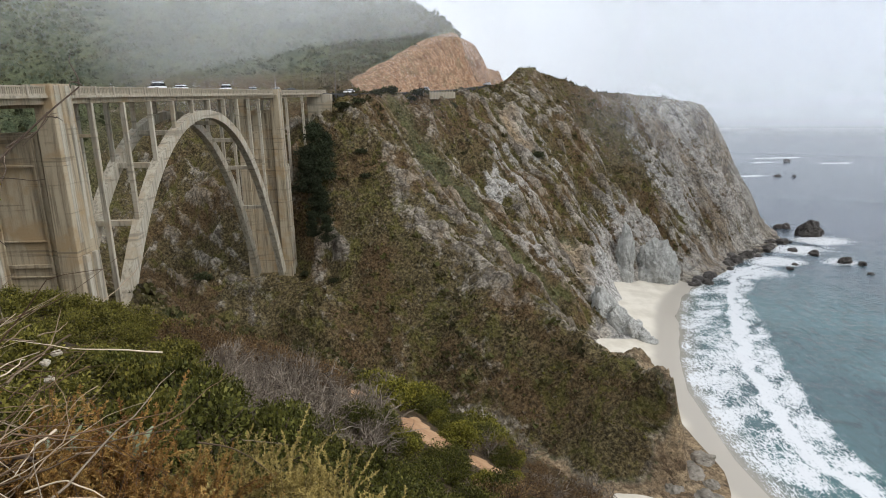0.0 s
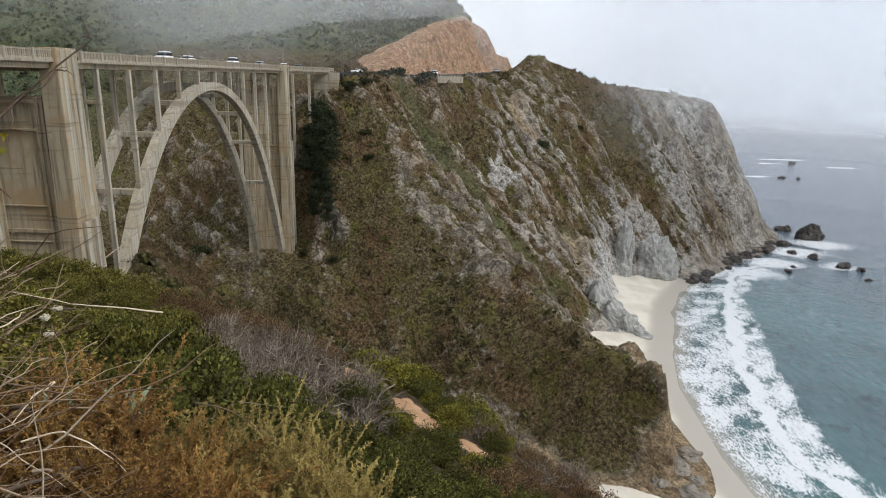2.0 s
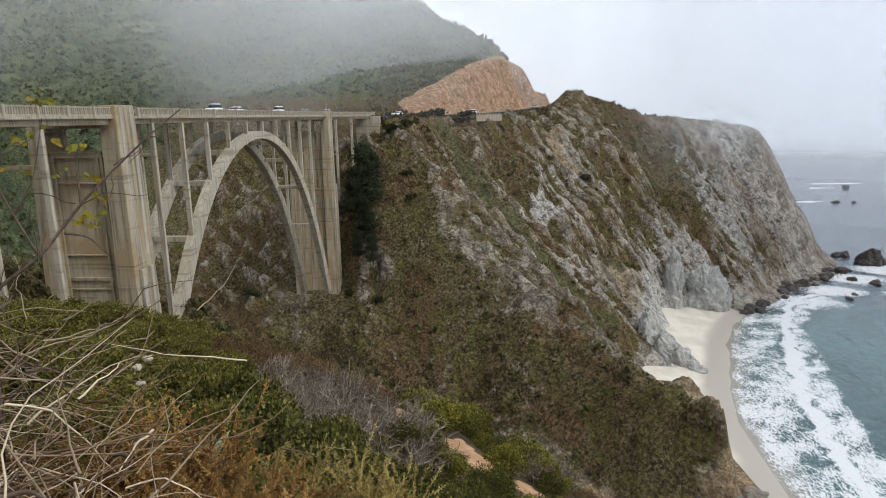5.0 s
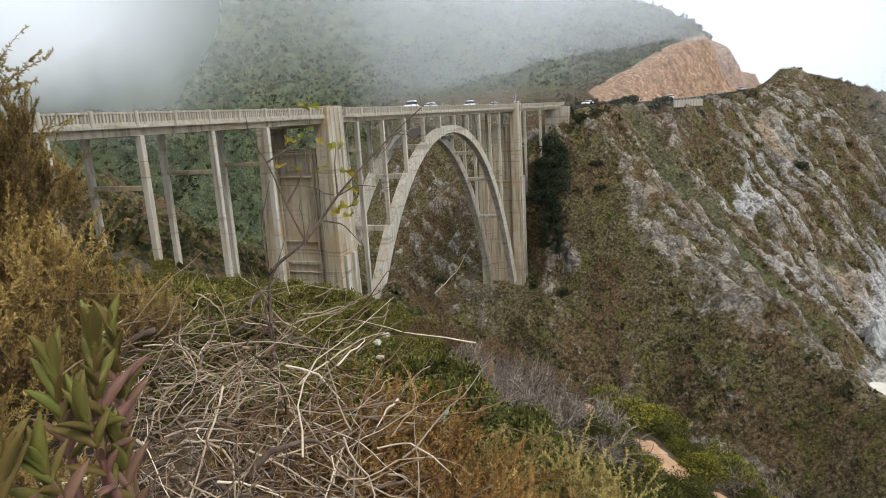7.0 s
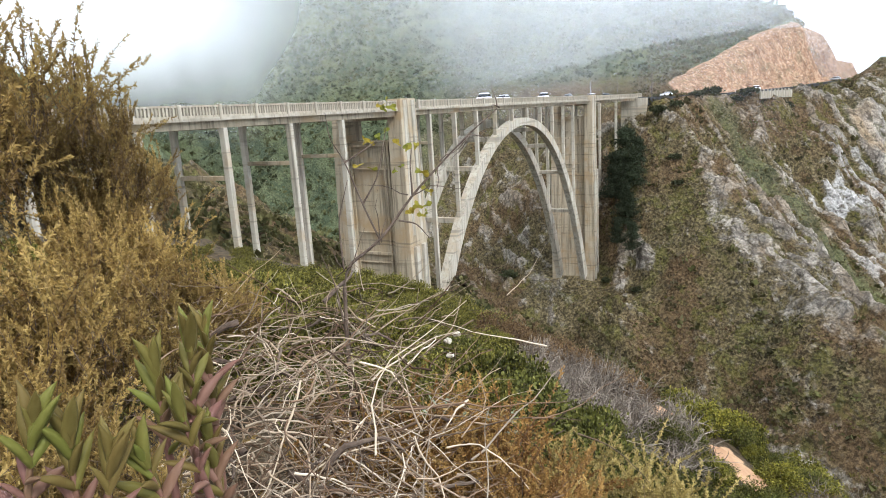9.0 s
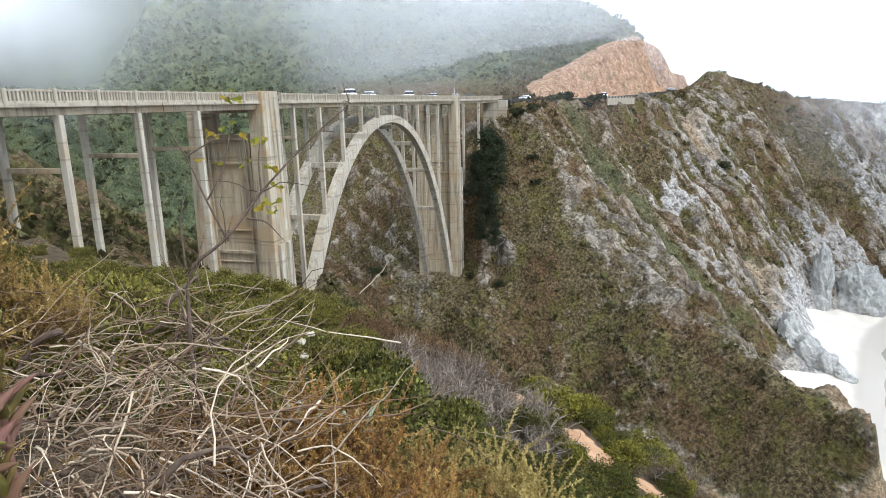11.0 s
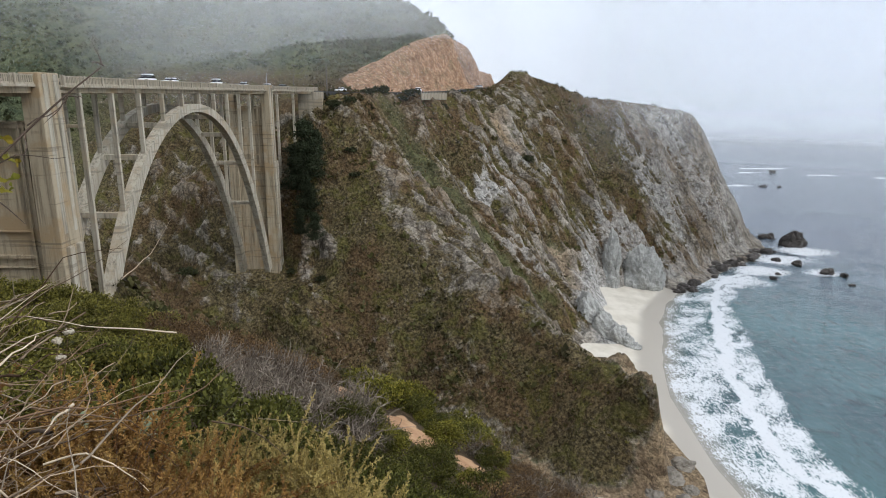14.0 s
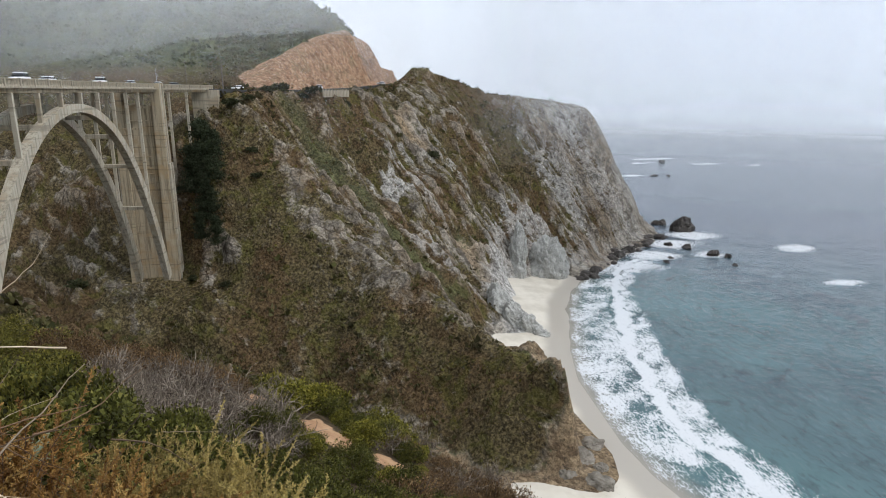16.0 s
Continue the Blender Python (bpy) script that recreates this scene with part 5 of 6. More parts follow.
# ---- succulents, rosette, sapling ----
ICE_LEAF = leaf_mat("fleshy_green_leaves", [(0.075, 0.085, 0.016), (0.130, 0.135, 0.026), (0.15, 0.105, 0.032), (0.095, 0.110, 0.020)], 0.45, 0.12)
ICE_RED = leaf_mat("fleshy_red_leaves", [(0.17, 0.065, 0.052), (0.24, 0.115, 0.095), (0.12, 0.075, 0.040)], 0.45, 0.1)
GREY_LEAF = leaf_mat("grey_green_rosette_leaves", [(0.20, 0.24, 0.15), (0.29, 0.32, 0.22), (0.16, 0.20, 0.12)], 0.5, 0.1)
VINE_LEAF = leaf_mat("yellow_green_vine_leaves", [(0.22, 0.20, 0.025), (0.34, 0.25, 0.03), (0.13, 0.145, 0.022), (0.36, 0.17, 0.035)], 0.55, 0.35)
WHITE_BLOOM = noise_mat("dry_white_blossom", (0.34, 0.30, 0.22), (0.52, 0.47, 0.38), 30.0)


def fleshy_leaf(length, width, thick):
    """One three-sided succulent leaf, pointed, bowed a little, along +z."""
    rings, co, q = 7, [], []
    for i in range(rings):
        u = i / (rings - 1)
        w = (0.55 + 0.9 * math.sin(math.pi * min(1, u * 0.72 + 0.16))) * (1 - u ** 5) * 0.75 + 0.02
        bow = 0.16 * length * (u - 0.2) ** 2
        for a in range(6):
            t = a * math.pi / 3
            co.append((w * width * math.cos(t) * 0.5, w * thick * math.sin(t) * (0.7 if a < 3 else 0.35) - bow, u * length))
    for i in range(rings - 1):
        for a in range(6):
            q.append((i * 6 + a, i * 6 + (a + 1) % 6, i * 6 + 6 + (a + 1) % 6, i * 6 + 6 + a))
    me = quads_mesh("leaf", np.array(co), np.array(q))
    me.polygons.foreach_set("use_smooth", np.ones(len(me.polygons), bool))
    return me


ICE_MESH = {True: fleshy_leaf(0.078, 0.019, 0.014), False: fleshy_leaf(0.078, 0.019, 0.014)}
ICE_MESH[True].materials.append(ICE_RED)
ICE_MESH[False].materials.append(ICE_LEAF)


def ice_plant(x, y, z, height, seed):
    """A shoot of loose opposite pairs of fleshy leaves up a reddish stem, with an upright tuft at its tip."""
    r = np.random.RandomState(seed)
    root = tagged(new("ice_plant"), "green ice plant with fleshy leaves reddening low down", "succulent", "ice plants")
    root.location = (x, y, z - height)
    root.rotation_euler = (r.normal() * 0.16, r.normal() * 0.16, r.rand() * 6)
    st = np.stack([np.zeros(6), np.zeros(6), np.concatenate([[-1.3, -0.8], np.linspace(0, height * 0.75, 4)])], 1)[None]
    part("stem", quads_mesh("stem", *tubes(st, np.array([0.010]), 7)), ICE_RED, root)
    k = max(4, int(height / 0.036))
    for i in range(k + 2):
        u = min(1.0, (i + 0.3) / k)
        for side in (0, 1):
            lf = part("leaf", ICE_MESH[bool(u < 0.5 and r.rand() < 0.7)], None, root)
            tilt = (0.95 - 0.62 * u + r.normal() * 0.16) if i < k else 0.16 + 0.12 * r.rand()
            sc = 0.62 + 0.55 * r.rand()
            lf.matrix_basis = Matrix.Translation((0, 0, height * 0.66 * u)) @ Matrix.Rotation(i * 1.57 + side * math.pi + r.normal() * 0.35, 4, "Z") @ Matrix.Rotation(tilt, 4, "X") @ Matrix.Diagonal((sc * (0.8 + 0.4 * r.rand()), sc * (0.8 + 0.4 * r.rand()), sc, 1))


for i, (az, d, el, h) in enumerate(((-52.6, 1.12, -12.3, 0.30), (-50.6, 1.2, -12.6, 0.27), (-54.8, 1.1, -15.6, 0.22), (-52.2, 1.05, -19.5, 0.20), (-51.0, 1.08, -22.5, 0.20), (-62.4, 1.0, -18.8, 0.22), (-61.0, 0.95, -21.5, 0.18), (-55.6, 1.0, -22.5, 0.16), (-66.0, 1.0, -17.0, 0.20))):
    x, y = spot(az, d)
    ice_plant(x - 0.146, y - 0.088, EYE[2] + 0.04 + d * math.tan(radians(el)), h, 40 + i)

ROS = fleshy_leaf(0.20, 0.05, 0.016)
ROS.materials.append(GREY_LEAF)
for (x, y, z), k in (((50.66, -86.74, 77.28), 18), ((50.95, -86.62, 77.22), 12)):
    rosette = tagged(new("rosette_plant"), "grey-green succulent rosette among dry shrubs", "succulent", "rosettes")
    rosette.location = (x, y, z)
    for i in range(k):
        lf = part("leaf", ROS, None, rosette)
        lf.matrix_basis = Matrix.Rotation(i * 2.4, 4, "Z") @ Matrix.Rotation(0.25 + 0.9 * i / k, 4, "X") @ Matrix.Scale(0.8 + 0.3 * rng.rand(), 4)


def spline_tube(pts, radius, sides=6):
    p = np.array(pts)
    t = np.linspace(0, len(p) - 1, 4 * len(p))
    path = np.stack([np.interp(t, range(len(p)), p[:, i]) for i in range(3)], 1)
    path[1:-1] = (path[:-2] + path[1:-1] + path[2:]) / 3
    return tubes(path[None], np.array([radius]), sides)


sapling = tagged(new("vine_sapling"), "bare brown sapling with a few yellow-green lobed leaves", "sapling")
STEM = [(50.64, -87.59, 77.00), (50.59, -87.52, 77.84), (50.54, -87.45, 78.09), (50.50, -87.37, 78.41), (50.64, -87.24, 78.53), (50.77, -87.12, 78.74), (50.89, -87.04, 78.88), (51.02, -86.96, 79.02), (51.15, -86.91, 79.13)]
part("stem", quads_mesh("stem", *spline_tube(STEM, 0.012)), DARK_TWIG, sapling)
for pts in ([(50.64, -87.24, 78.53), (50.56, -87.25, 78.71), (50.50, -87.28, 78.92), (50.44, -87.31, 79.04), (50.43, -87.31, 79.16)], [(50.71, -87.17, 78.62), (50.79, -87.13, 78.60), (50.86, -87.10, 78.50)],
            [(50.50, -87.37, 78.41), (50.47, -87.34, 78.64), (50.54, -87.33, 78.84)], [(50.54, -87.45, 78.09), (50.44, -87.37, 78.32), (50.34, -87.34, 78.47)], [(50.77, -87.12, 78.74), (50.75, -87.09, 78.88), (50.76, -87.08, 78.97)],
            [(50.56, -87.25, 78.71), (50.63, -87.20, 78.84), (50.68, -87.16, 79.10)], [(50.50, -87.28, 78.92), (50.58, -87.24, 78.97), (50.64, -87.18, 79.02)]):
    part("side_branch", quads_mesh("side_branch", *spline_tube(pts, 0.0055)), DARK_TWIG, sapling)


def vine_leaf(seed):
    """A lobed leaf, lightly cupped."""
    r = np.random.RandomState(seed)
    bm = bmesh.new()
    k = 15
    rim = []
    for i in range(k):
        a = 2 * math.pi * i / k
        rad = 0.030 * (0.78 + 0.30 * math.cos(3 * a)) * (0.9 + 0.2 * r.rand())
        rim.append(bm.verts.new((rad * math.sin(a), 0.028 - rad * math.cos(a), 0.008 * math.cos(2 * a))))
    c = bm.verts.new((0, 0.026, -0.004))
    for i in range(k):
        bm.faces.new((c, rim[i], rim[(i + 1) % k]))
    me = bpy.data.meshes.new("leaf")
    bm.to_mesh(me)
    bm.free()
    me.materials.append(VINE_LEAF)
    return me


VL = [vine_leaf(s) for s in (1, 2, 3)]
for j, (x, y, z) in enumerate(((50.68, -87.14, 79.17), (50.65, -87.17, 79.04), (50.59, -87.21, 79.01), (50.58, -87.22, 78.91), (50.75, -87.12, 78.95), (50.77, -87.09, 78.96), (50.81, -87.08, 78.83), (50.85, -87.08, 78.74), (50.77, -87.13, 78.63), (50.82, -87.10, 78.62), (50.71, -87.14, 78.87), (50.82, -87.10, 78.66))):
    for i in range(2 if j else 4):
        lf = part("leaf", VL[(i + j) % 3], None, sapling)
        lf.matrix_basis = Matrix.Translation((x + rng.normal() * 0.014, y + rng.normal() * 0.014, z + rng.normal() * 0.018)) @ Euler((rng.rand() * 2.2 - 0.2, rng.normal() * 0.8, rng.rand() * 6.28)).to_matrix().to_4x4() @ Matrix.Diagonal((0.5 + 0.45 * rng.rand(), 0.65 + 0.45 * rng.rand(), 1, 1))
twig_rng = np.random.RandomState(77)
for i in range(16):
    start = np.array(STEM[2 + i % 7]) + twig_rng.normal(size=3) * 0.01
    way = np.array([[twig_rng.normal() * 0.5, 0.1 + twig_rng.normal() * 0.3, 0.35 + twig_rng.normal() * 0.6]])
    path = wiggle(start[None], way, [0.12 + 0.20 * twig_rng.rand()], 7, 0.22, 800 + i)
    part("side_branch", quads_mesh("side_branch", *tubes(path, np.array([0.0034]), 5)), DARK_TWIG, sapling)

for x, y, z in ((50.88, -86.95, 77.97), (50.85, -86.99, 77.94), (50.87, -87.01, 77.87)):
    fl = tagged(new("dry_flower"), "dry stalk with a small off-white flower head", "flower", "dry flowers")
    part("stalk", quads_mesh("stalk", *spline_tube([(x - 0.1, y - 0.1, z - 0.5), (x - 0.04, y, z - 0.2), (x, y, z)], 0.003, 4)), TWIG, fl)
    bm = bmesh.new()
    bmesh.ops.create_icosphere(bm, subdivisions=3, radius=0.022, matrix=Matrix.Translation((x, y, z)) @ Matrix.Diagonal((1, 1, 0.45, 1)))
    for vert in bm.verts:
        vert.co += Vector((0, 0, 1)) * 0.012 * noise.noise(vert.co * 90) + (vert.co - Vector((x, y, z))) * 0.35 * noise.noise(vert.co * 60)
    part("flower_head", bm, WHITE_BLOOM, fl)

# ---- rocks on the shore ----
DARK_ROCK = noise_mat("dark_wet_rock", (0.022, 0.020, 0.019), (0.085, 0.075, 0.066), 0.5, 0.6, 0.6, 0.3, vary=0.1)
TAN_ROCK = noise_mat("grey_tan_rock", (0.10, 0.09, 0.075), (0.30, 0.27, 0.225), 0.35, 0.9, 0.7, 0.4, vary=0.1)
PALE_ROCK = noise_mat("pale_green_grey_rock", (0.19, 0.19, 0.172), (0.62, 0.615, 0.575), 0.5, 0.9, 0.8, 0.6)


def rock_mesh(name, seed, sharp=0.45, sub=4):
    bm = bmesh.new()
    bmesh.ops.create_icosphere(bm, subdivisions=sub, radius=1.0)
    off = Vector((seed * 3.7, seed * 1.3, seed * 2.1))
    for v in bm.verts:
        p = v.co.copy()
        d = 1 + sharp * noise.fractal(p * 0.9 + off, 1.0, 2.0, 4) + 0.35 * sharp * abs(noise.noise(p * 2.6 + off))
        d += 0.10 * noise.noise(p * 6 + off)
        v.co = p * d
        v.co.z = max(v.co.z, -0.5)
    me = bpy.data.meshes.new(name)
    bm.to_mesh(me)
    bm.free()
    return me


def crag_mesh(name, seed, sx, sy, sz):
    """A crag at its true size, split along tilted beds."""
    bm = bmesh.new()
    bmesh.ops.create_icosphere(bm, subdivisions=5, radius=1.0)
    off = Vector((seed * 3.7, seed * 1.3, seed * 2.1))
    beds = Vector((0.60, -0.42, -0.68)).normalized()
    for v in bm.verts:
        p = v.co.copy()
        w = Vector((p.x * sx, p.y * sy, p.z * sz))
        q = w - beds * beds.dot(w) * 0.75
        d = 1 + 0.30 * noise.fractal(p * 1.1 + off, 1.0, 2.0, 3) - 0.26 * abs(noise.noise(q * 0.30 + off)) - 0.16 * abs(noise.noise(q * 0.75 + off)) + 0.05 * noise.noise(q * 1.9 + off)
        v.co = w * d
        v.co.z = max(v.co.z, -2)
    me = bpy.data.meshes.new(name)
    bm.to_mesh(me)
    bm.free()
    return me


def crag(x, y, z, sx, sy, sz, seed, label, turn):
    me = crag_mesh("rock", seed, sx, sy, sz)
    me.materials.append(PALE_ROCK)
    ob = tagged(new("rock", me), label, "rock", "pale crags")
    ob.matrix_basis = pose(x, y, z, 0, 0, turn)


def rock(x, y, z, sx, sy, sz, seed, mat, label, turn=0.0, group="shore rocks", me=None):
    me = me or rock_mesh("rock", seed)
    if not me.materials:
        me.materials.append(mat)
    ob = tagged(new("rock", me), label, "rock", group)
    ob.matrix_basis = pose(x, y, z, 0, 0, turn) @ Matrix.Diagonal((sx, sy, sz, 1))
    return ob


for i, (x, y, sx, sy, sz) in enumerate(((247, 243, 6.5, 4.5, 7.0), (251, 247, 6, 3.5, 3.5), (233, 188, 4.5, 2.2, 2.2), (238, 184, 3.0, 1.6, 1.4), (227, 203, 3.2, 2.2, 2.0), (221, 211, 2.6, 2.0, 1.6), (203, 179, 1.8, 1.2, 0.9), (209, 186, 1.2, 1.0, 0.8), (243, 262, 4, 3, 3), (232, 169, 1.5, 1.0, 0.7), (348, 474, 3.5, 2, 1.6), (360, 470, 2.5, 1.8, 1.4), (412, 582, 5, 3, 2.4))):
    rock(x, y, 0.1, sx, sy, sz, 10 + i, DARK_ROCK, "dark wet sea rock ringed by surf", 20 * i)
for i, (x, y, sx, sy, sz) in enumerate(((106, 31, 2.6, 2.0, 1.8), (101, 25.5, 3.4, 2.4, 2.2), (96, 21, 3.8, 2.6, 2.4), (102, 17, 3.0, 2.4, 1.6), (88, 24, 2.2, 1.8, 2.0), (92, 19, 2.6, 2.0, 1.5), (104, 22, 1.6, 1.4, 1.2))):
    rock(x, y, 1.4, sx, sy, sz, 40 + i, TAN_ROCK, "grey boulder on the sand at the cliff foot", 37 * i)
BOULDERS = [rock_mesh("boulder", s, 0.4, 3) for s in (71, 72, 73, 74)]
for me in BOULDERS:
    me.materials.append(DARK_ROCK)
TOE = [(148, 160), (165, 175.5), (185, 198), (211, 220), (228, 238)]
for i in range(70):
    u = rng.rand() * 3.999
    k = int(u)
    f = u - k
    x = TOE[k][0] * (1 - f) + TOE[k + 1][0] * f + rng.normal() * 2.2 + 1.0
    y = TOE[k][1] * (1 - f) + TOE[k + 1][1] * f + rng.normal() * 2.2 - 1.6
    s = 0.7 + 2.4 * rng.rand() ** 2.5
    rock(x, y, 0.2, s * (0.8 + 0.5 * rng.rand()), s, s * (0.6 + 0.4 * rng.rand()), 0, None, "dark boulder along the foot of the cape", 360 * rng.rand(), "boulders at the cape", BOULDERS[i % 4])
crag(140, 164.5, 0.5, 9.0, 8.0, 18, 91, "tall rounded pale grey-green rock leaning on the cliff", 10)
crag(126, 165, 0.5, 6.0, 8.0, 24, 92, "steep pale rock fin against the cliff", -15)
for i, (x, y, z, sx, sy, sz) in enumerate(((104, 113, 1.5, 6.5, 7.5, 13), (108, 107, 1.0, 5.5, 5.5, 9), (111.5, 103, 0.8, 4.5, 4.2, 6.2), (114, 100.5, 0.5, 3.6, 3.2, 4.2), (116.2, 98, 0.3, 2.6, 2.2, 2.4), (109, 116, 1.0, 4.5, 5.5, 6.5), (131, 171, 0.5, 5, 6, 12))):
    crag(x, y, z, sx, sy, sz, 101 + i, "jagged pale rock below the cliff at the edge of the sand", 40 * i)

# ---- trees and shrubs on the far side ----
NEEDLE = leaf_mat("dark_conifer_needles", [(0.018, 0.024, 0.014), (0.045, 0.056, 0.028), (0.030, 0.038, 0.020)], 0.7, 0.05)
FARB = Kind("far_shrub", [bush_meshes("far_shrub", s, 1.0, 1.0, 1.0, 700, 0.28, 0.2, 0.25, 20) for s in (81, 82)], (leaf_mat("far_shrub_leaves", [(0.022, 0.026, 0.014), (0.050, 0.055, 0.027), (0.090, 0.092, 0.042)], by_tuft=True), DARK_TWIG), LS,
            "dark round shrub at the cliff edge", "shrub", "shrubs on the far cliffs")


def conifer(x, y, z, h, seed):
    r = np.random.RandomState(seed)
    tree = tagged(new("conifer_tree"), "dark wind-shaped conifer beside the bridge pier", "tree", "conifers by the pier")
    tree.location = (x, y, z)
    trunk = np.stack([np.cumsum(r.normal(size=9)) * 0.06, np.cumsum(r.normal(size=9)) * 0.06, np.linspace(-0.8, h, 9)], 1)[None]
    part("trunk", quads_mesh("trunk", *tubes(trunk, np.array([0.022 * h]), 8)), DARK_TWIG, tree)
    k = 64
    hz = h * (0.06 + 0.92 * np.sort(r.rand(k)))
    ang = r.rand(k) * 6.28
    reach = h * (0.03 + 0.40 * (1 - hz / h) ** 0.8) * (0.35 + 0.9 * r.rand(k))
    st = np.stack([0 * hz, 0 * hz, hz], 1)
    path = wiggle(st, np.stack([np.cos(ang), np.sin(ang), 0.15 + 0 * ang], 1), reach, 6, 0.12, seed + 1)
    limb = tubes(path, 0.006 * h * reach / reach.max() + 0.02, 4)
    part("limb_cluster", quads_mesh("limb_cluster", *limb), DARK_TWIG, tree)["kind"] = "stuff"
    per = 150
    u = r.rand(k, per) ** 0.7 * 4.99
    i = u.astype(int)
    f = (u - i)[..., None]
    rows = np.arange(k)[:, None]
    pos = path[rows, i] * (1 - f) + path[rows, i + 1] * f + r.normal(size=(k, per, 3)) * np.array([0.045, 0.045, 0.028]) * h
    d = r.normal(size=(k, per, 3)) + np.array([0, 0, 0.5])
    co, q = leaf_quads(pos.reshape(-1, 3), d.reshape(-1, 3), 0.034 * h, 0.018 * h, seed + 2)
    part("crown", quads_mesh("crown", co, q), NEEDLE, tree)["kind"] = "stuff"


for az, d, top, h, sd in ((-11.6, 203, -2.3, 19, 1), (-12.4, 200, -4.2, 15, 2), (-10.7, 205, -3.2, 15, 3), (-11.6, 196, -7.2, 13, 4), (-11.0, 188, -10.3, 9, 5), (-12.3, 190, -10.0, 8, 6)):
    x, y = spot(az, d)
    conifer(x, y, EYE[2] + d * math.tan(radians(top)) - h, h, 300 + sd)
for az, d, s in ((-13.2, 191.5, 1.9), (-10.6, 183, 1.8), (-8.9, 217, 3.0), (-7.6, 218, 2.4), (-4.9, 245, 3.6), (-6.0, 236, 2.4), (-2.1, 252, 3.2), (-3.0, 250, 2.0), (-7.6, 206, 2.2), (-7.3, 200, 1.8), (8.3, 273, 3.0), (-3.9, 200, 1.4), (0.6, 262, 2.2), (-17.5, 214, 2.6), (-22, 206, 3.0)):
    x, y = spot(az, d)
    FARB.put(x, y, ground_at(x, y) - 0.3, s, 0.8)


# low scrub scattered over the slopes
def scrub(name, label, count, box, want, size, tints, seed, tufts=9):
    r = np.random.RandomState(seed)
    x0, x1, y0, y1 = box
    X, Y = x0 + (x1 - x0) * r.rand(count), y0 + (y1 - y0) * r.rand(count)
    Z = land_h(X, Y)
    c = cover(X, Y, Z)
    keep = want(X, Y, Z, c) & (Z > 4)
    P = np.stack([X, Y, Z], 1)[keep]
    k = len(P)
    sz = size * (0.5 + r.rand(k) ** 2 * 1.2)
    off = r.normal(size=(k, tufts, 3)) * np.array([0.5, 0.5, 0.22]) * sz[:, None, None]
    d = r.normal(size=(k, tufts, 3)) * 0.7 + np.array([0, 0, 0.8])
    co, q = leaf_quads((P[:, None] + off).reshape(-1, 3), d.reshape(-1, 3), 1.0, 0.8, seed)
    base = np.repeat((P[:, None] + off).reshape(-1, 3), 4, 0)
    co = base + (co - base) * np.repeat(np.repeat(sz, tufts), 4)[:, None]
    me = quads_mesh(name, co, q)
    tuft = me.attributes.new("tuft", "FLOAT", "POINT")
    shade = np.clip(1.5 * (fbm(P[:, 0], P[:, 1], 14, 4, seed + 90) - 0.5) + 0.15 + 0.6 * r.rand(k), 0, 0.94)
    tuft.data.foreach_set("value", np.repeat(shade, tufts * 4).astype(np.float32))
    me.materials.append(leaf_mat(name + "_leaves", tints, 0.8, 0.1, True))
    return tagged(new(name, me), label, "scrub", kind="stuff")


scrub("slope_scrub", "low brown and olive scrub over the cliffs", 42000, (0, 235, 16, 255), lambda X, Y, Z, c: (c[:, 0] > 0.50) & (c[:, 1] < 0.3), 0.40,
      [(0.040, 0.030, 0.015), (0.088, 0.060, 0.030), (0.120, 0.072, 0.036), (0.090, 0.086, 0.022), (0.175, 0.155, 0.034), (0.140, 0.108, 0.056), (0.160, 0.135, 0.100)], 5, 5)
scrub("slope_brush", "dark green and brown brush in the hollows of the cliffs", 5200, (0, 235, 16, 255), lambda X, Y, Z, c: (c[:, 0] > 0.62) & (c[:, 1] < 0.3), 0.95,
      [(0.045, 0.044, 0.020), (0.075, 0.062, 0.032), (0.082, 0.082, 0.027), (0.115, 0.094, 0.058)], 9, 9)
scrub("canyon_scrub", "green brush on the inland canyon slopes", 26000, (-330, 130, 60, 420), lambda X, Y, Z, c: (c[:, 3] > 0.4) & (c[:, 1] < 0.3) & ((Z > 84) | (X < 0)) & (X < 60), 1.25,
      [(0.056, 0.064, 0.034), (0.082, 0.092, 0.042), (0.112, 0.120, 0.052), (0.140, 0.138, 0.055)], 6, 6)
scrub("bank_scrub", "brush on the slope under the bridge", 7000, (-60, 60, -60, 60), lambda X, Y, Z, c: c[:, 0] > 0.3, 0.8,
      [(0.03, 0.035, 0.014), (0.085, 0.078, 0.03), (0.06, 0.05, 0.025)], 8, 8)

# ---- road beyond the bridge, cars, poles, walls ----
ROAD = [(9.2, 129, 79.9), (17, 140, 79.6), (30.5, 159, 79.6), (43, 183, 79.8), (57, 206, 80.6), (71, 223.5, 82.0), (80, 233, 82.6), (98, 258, 83.0)]
bm = bmesh.new()
rows = []
for i, (x, y, z) in enumerate(ROAD):
    a, b2 = ROAD[max(0, i - 1)], ROAD[min(len(ROAD) - 1, i + 1)]
    dx, dy = b2[0] - a[0], b2[1] - a[1]
    ln = math.hypot(dx, dy)
    nx, ny = dy / ln * 3.8, -dx / ln * 3.8
    rows.append([bm.verts.new(p) for p in ((x - nx, y - ny, z), (x + nx, y + ny, z), (x + nx, y + ny, z - 3), (x - nx, y - ny, z - 3))])
for a, b2 in zip(rows, rows[1:]):
    for i in range(4):
        bm.faces.new((a[i], a[(i + 1) % 4], b2[(i + 1) % 4], b2[i]))
bm.faces.new(rows[0][::-1])
bm.faces.new(rows[-1])
bmesh.ops.recalc_face_normals(bm, faces=bm.faces[:])
me = bpy.data.meshes.new("road")
bm.to_mesh(me)
bm.free()
me.materials.append(ASPH)
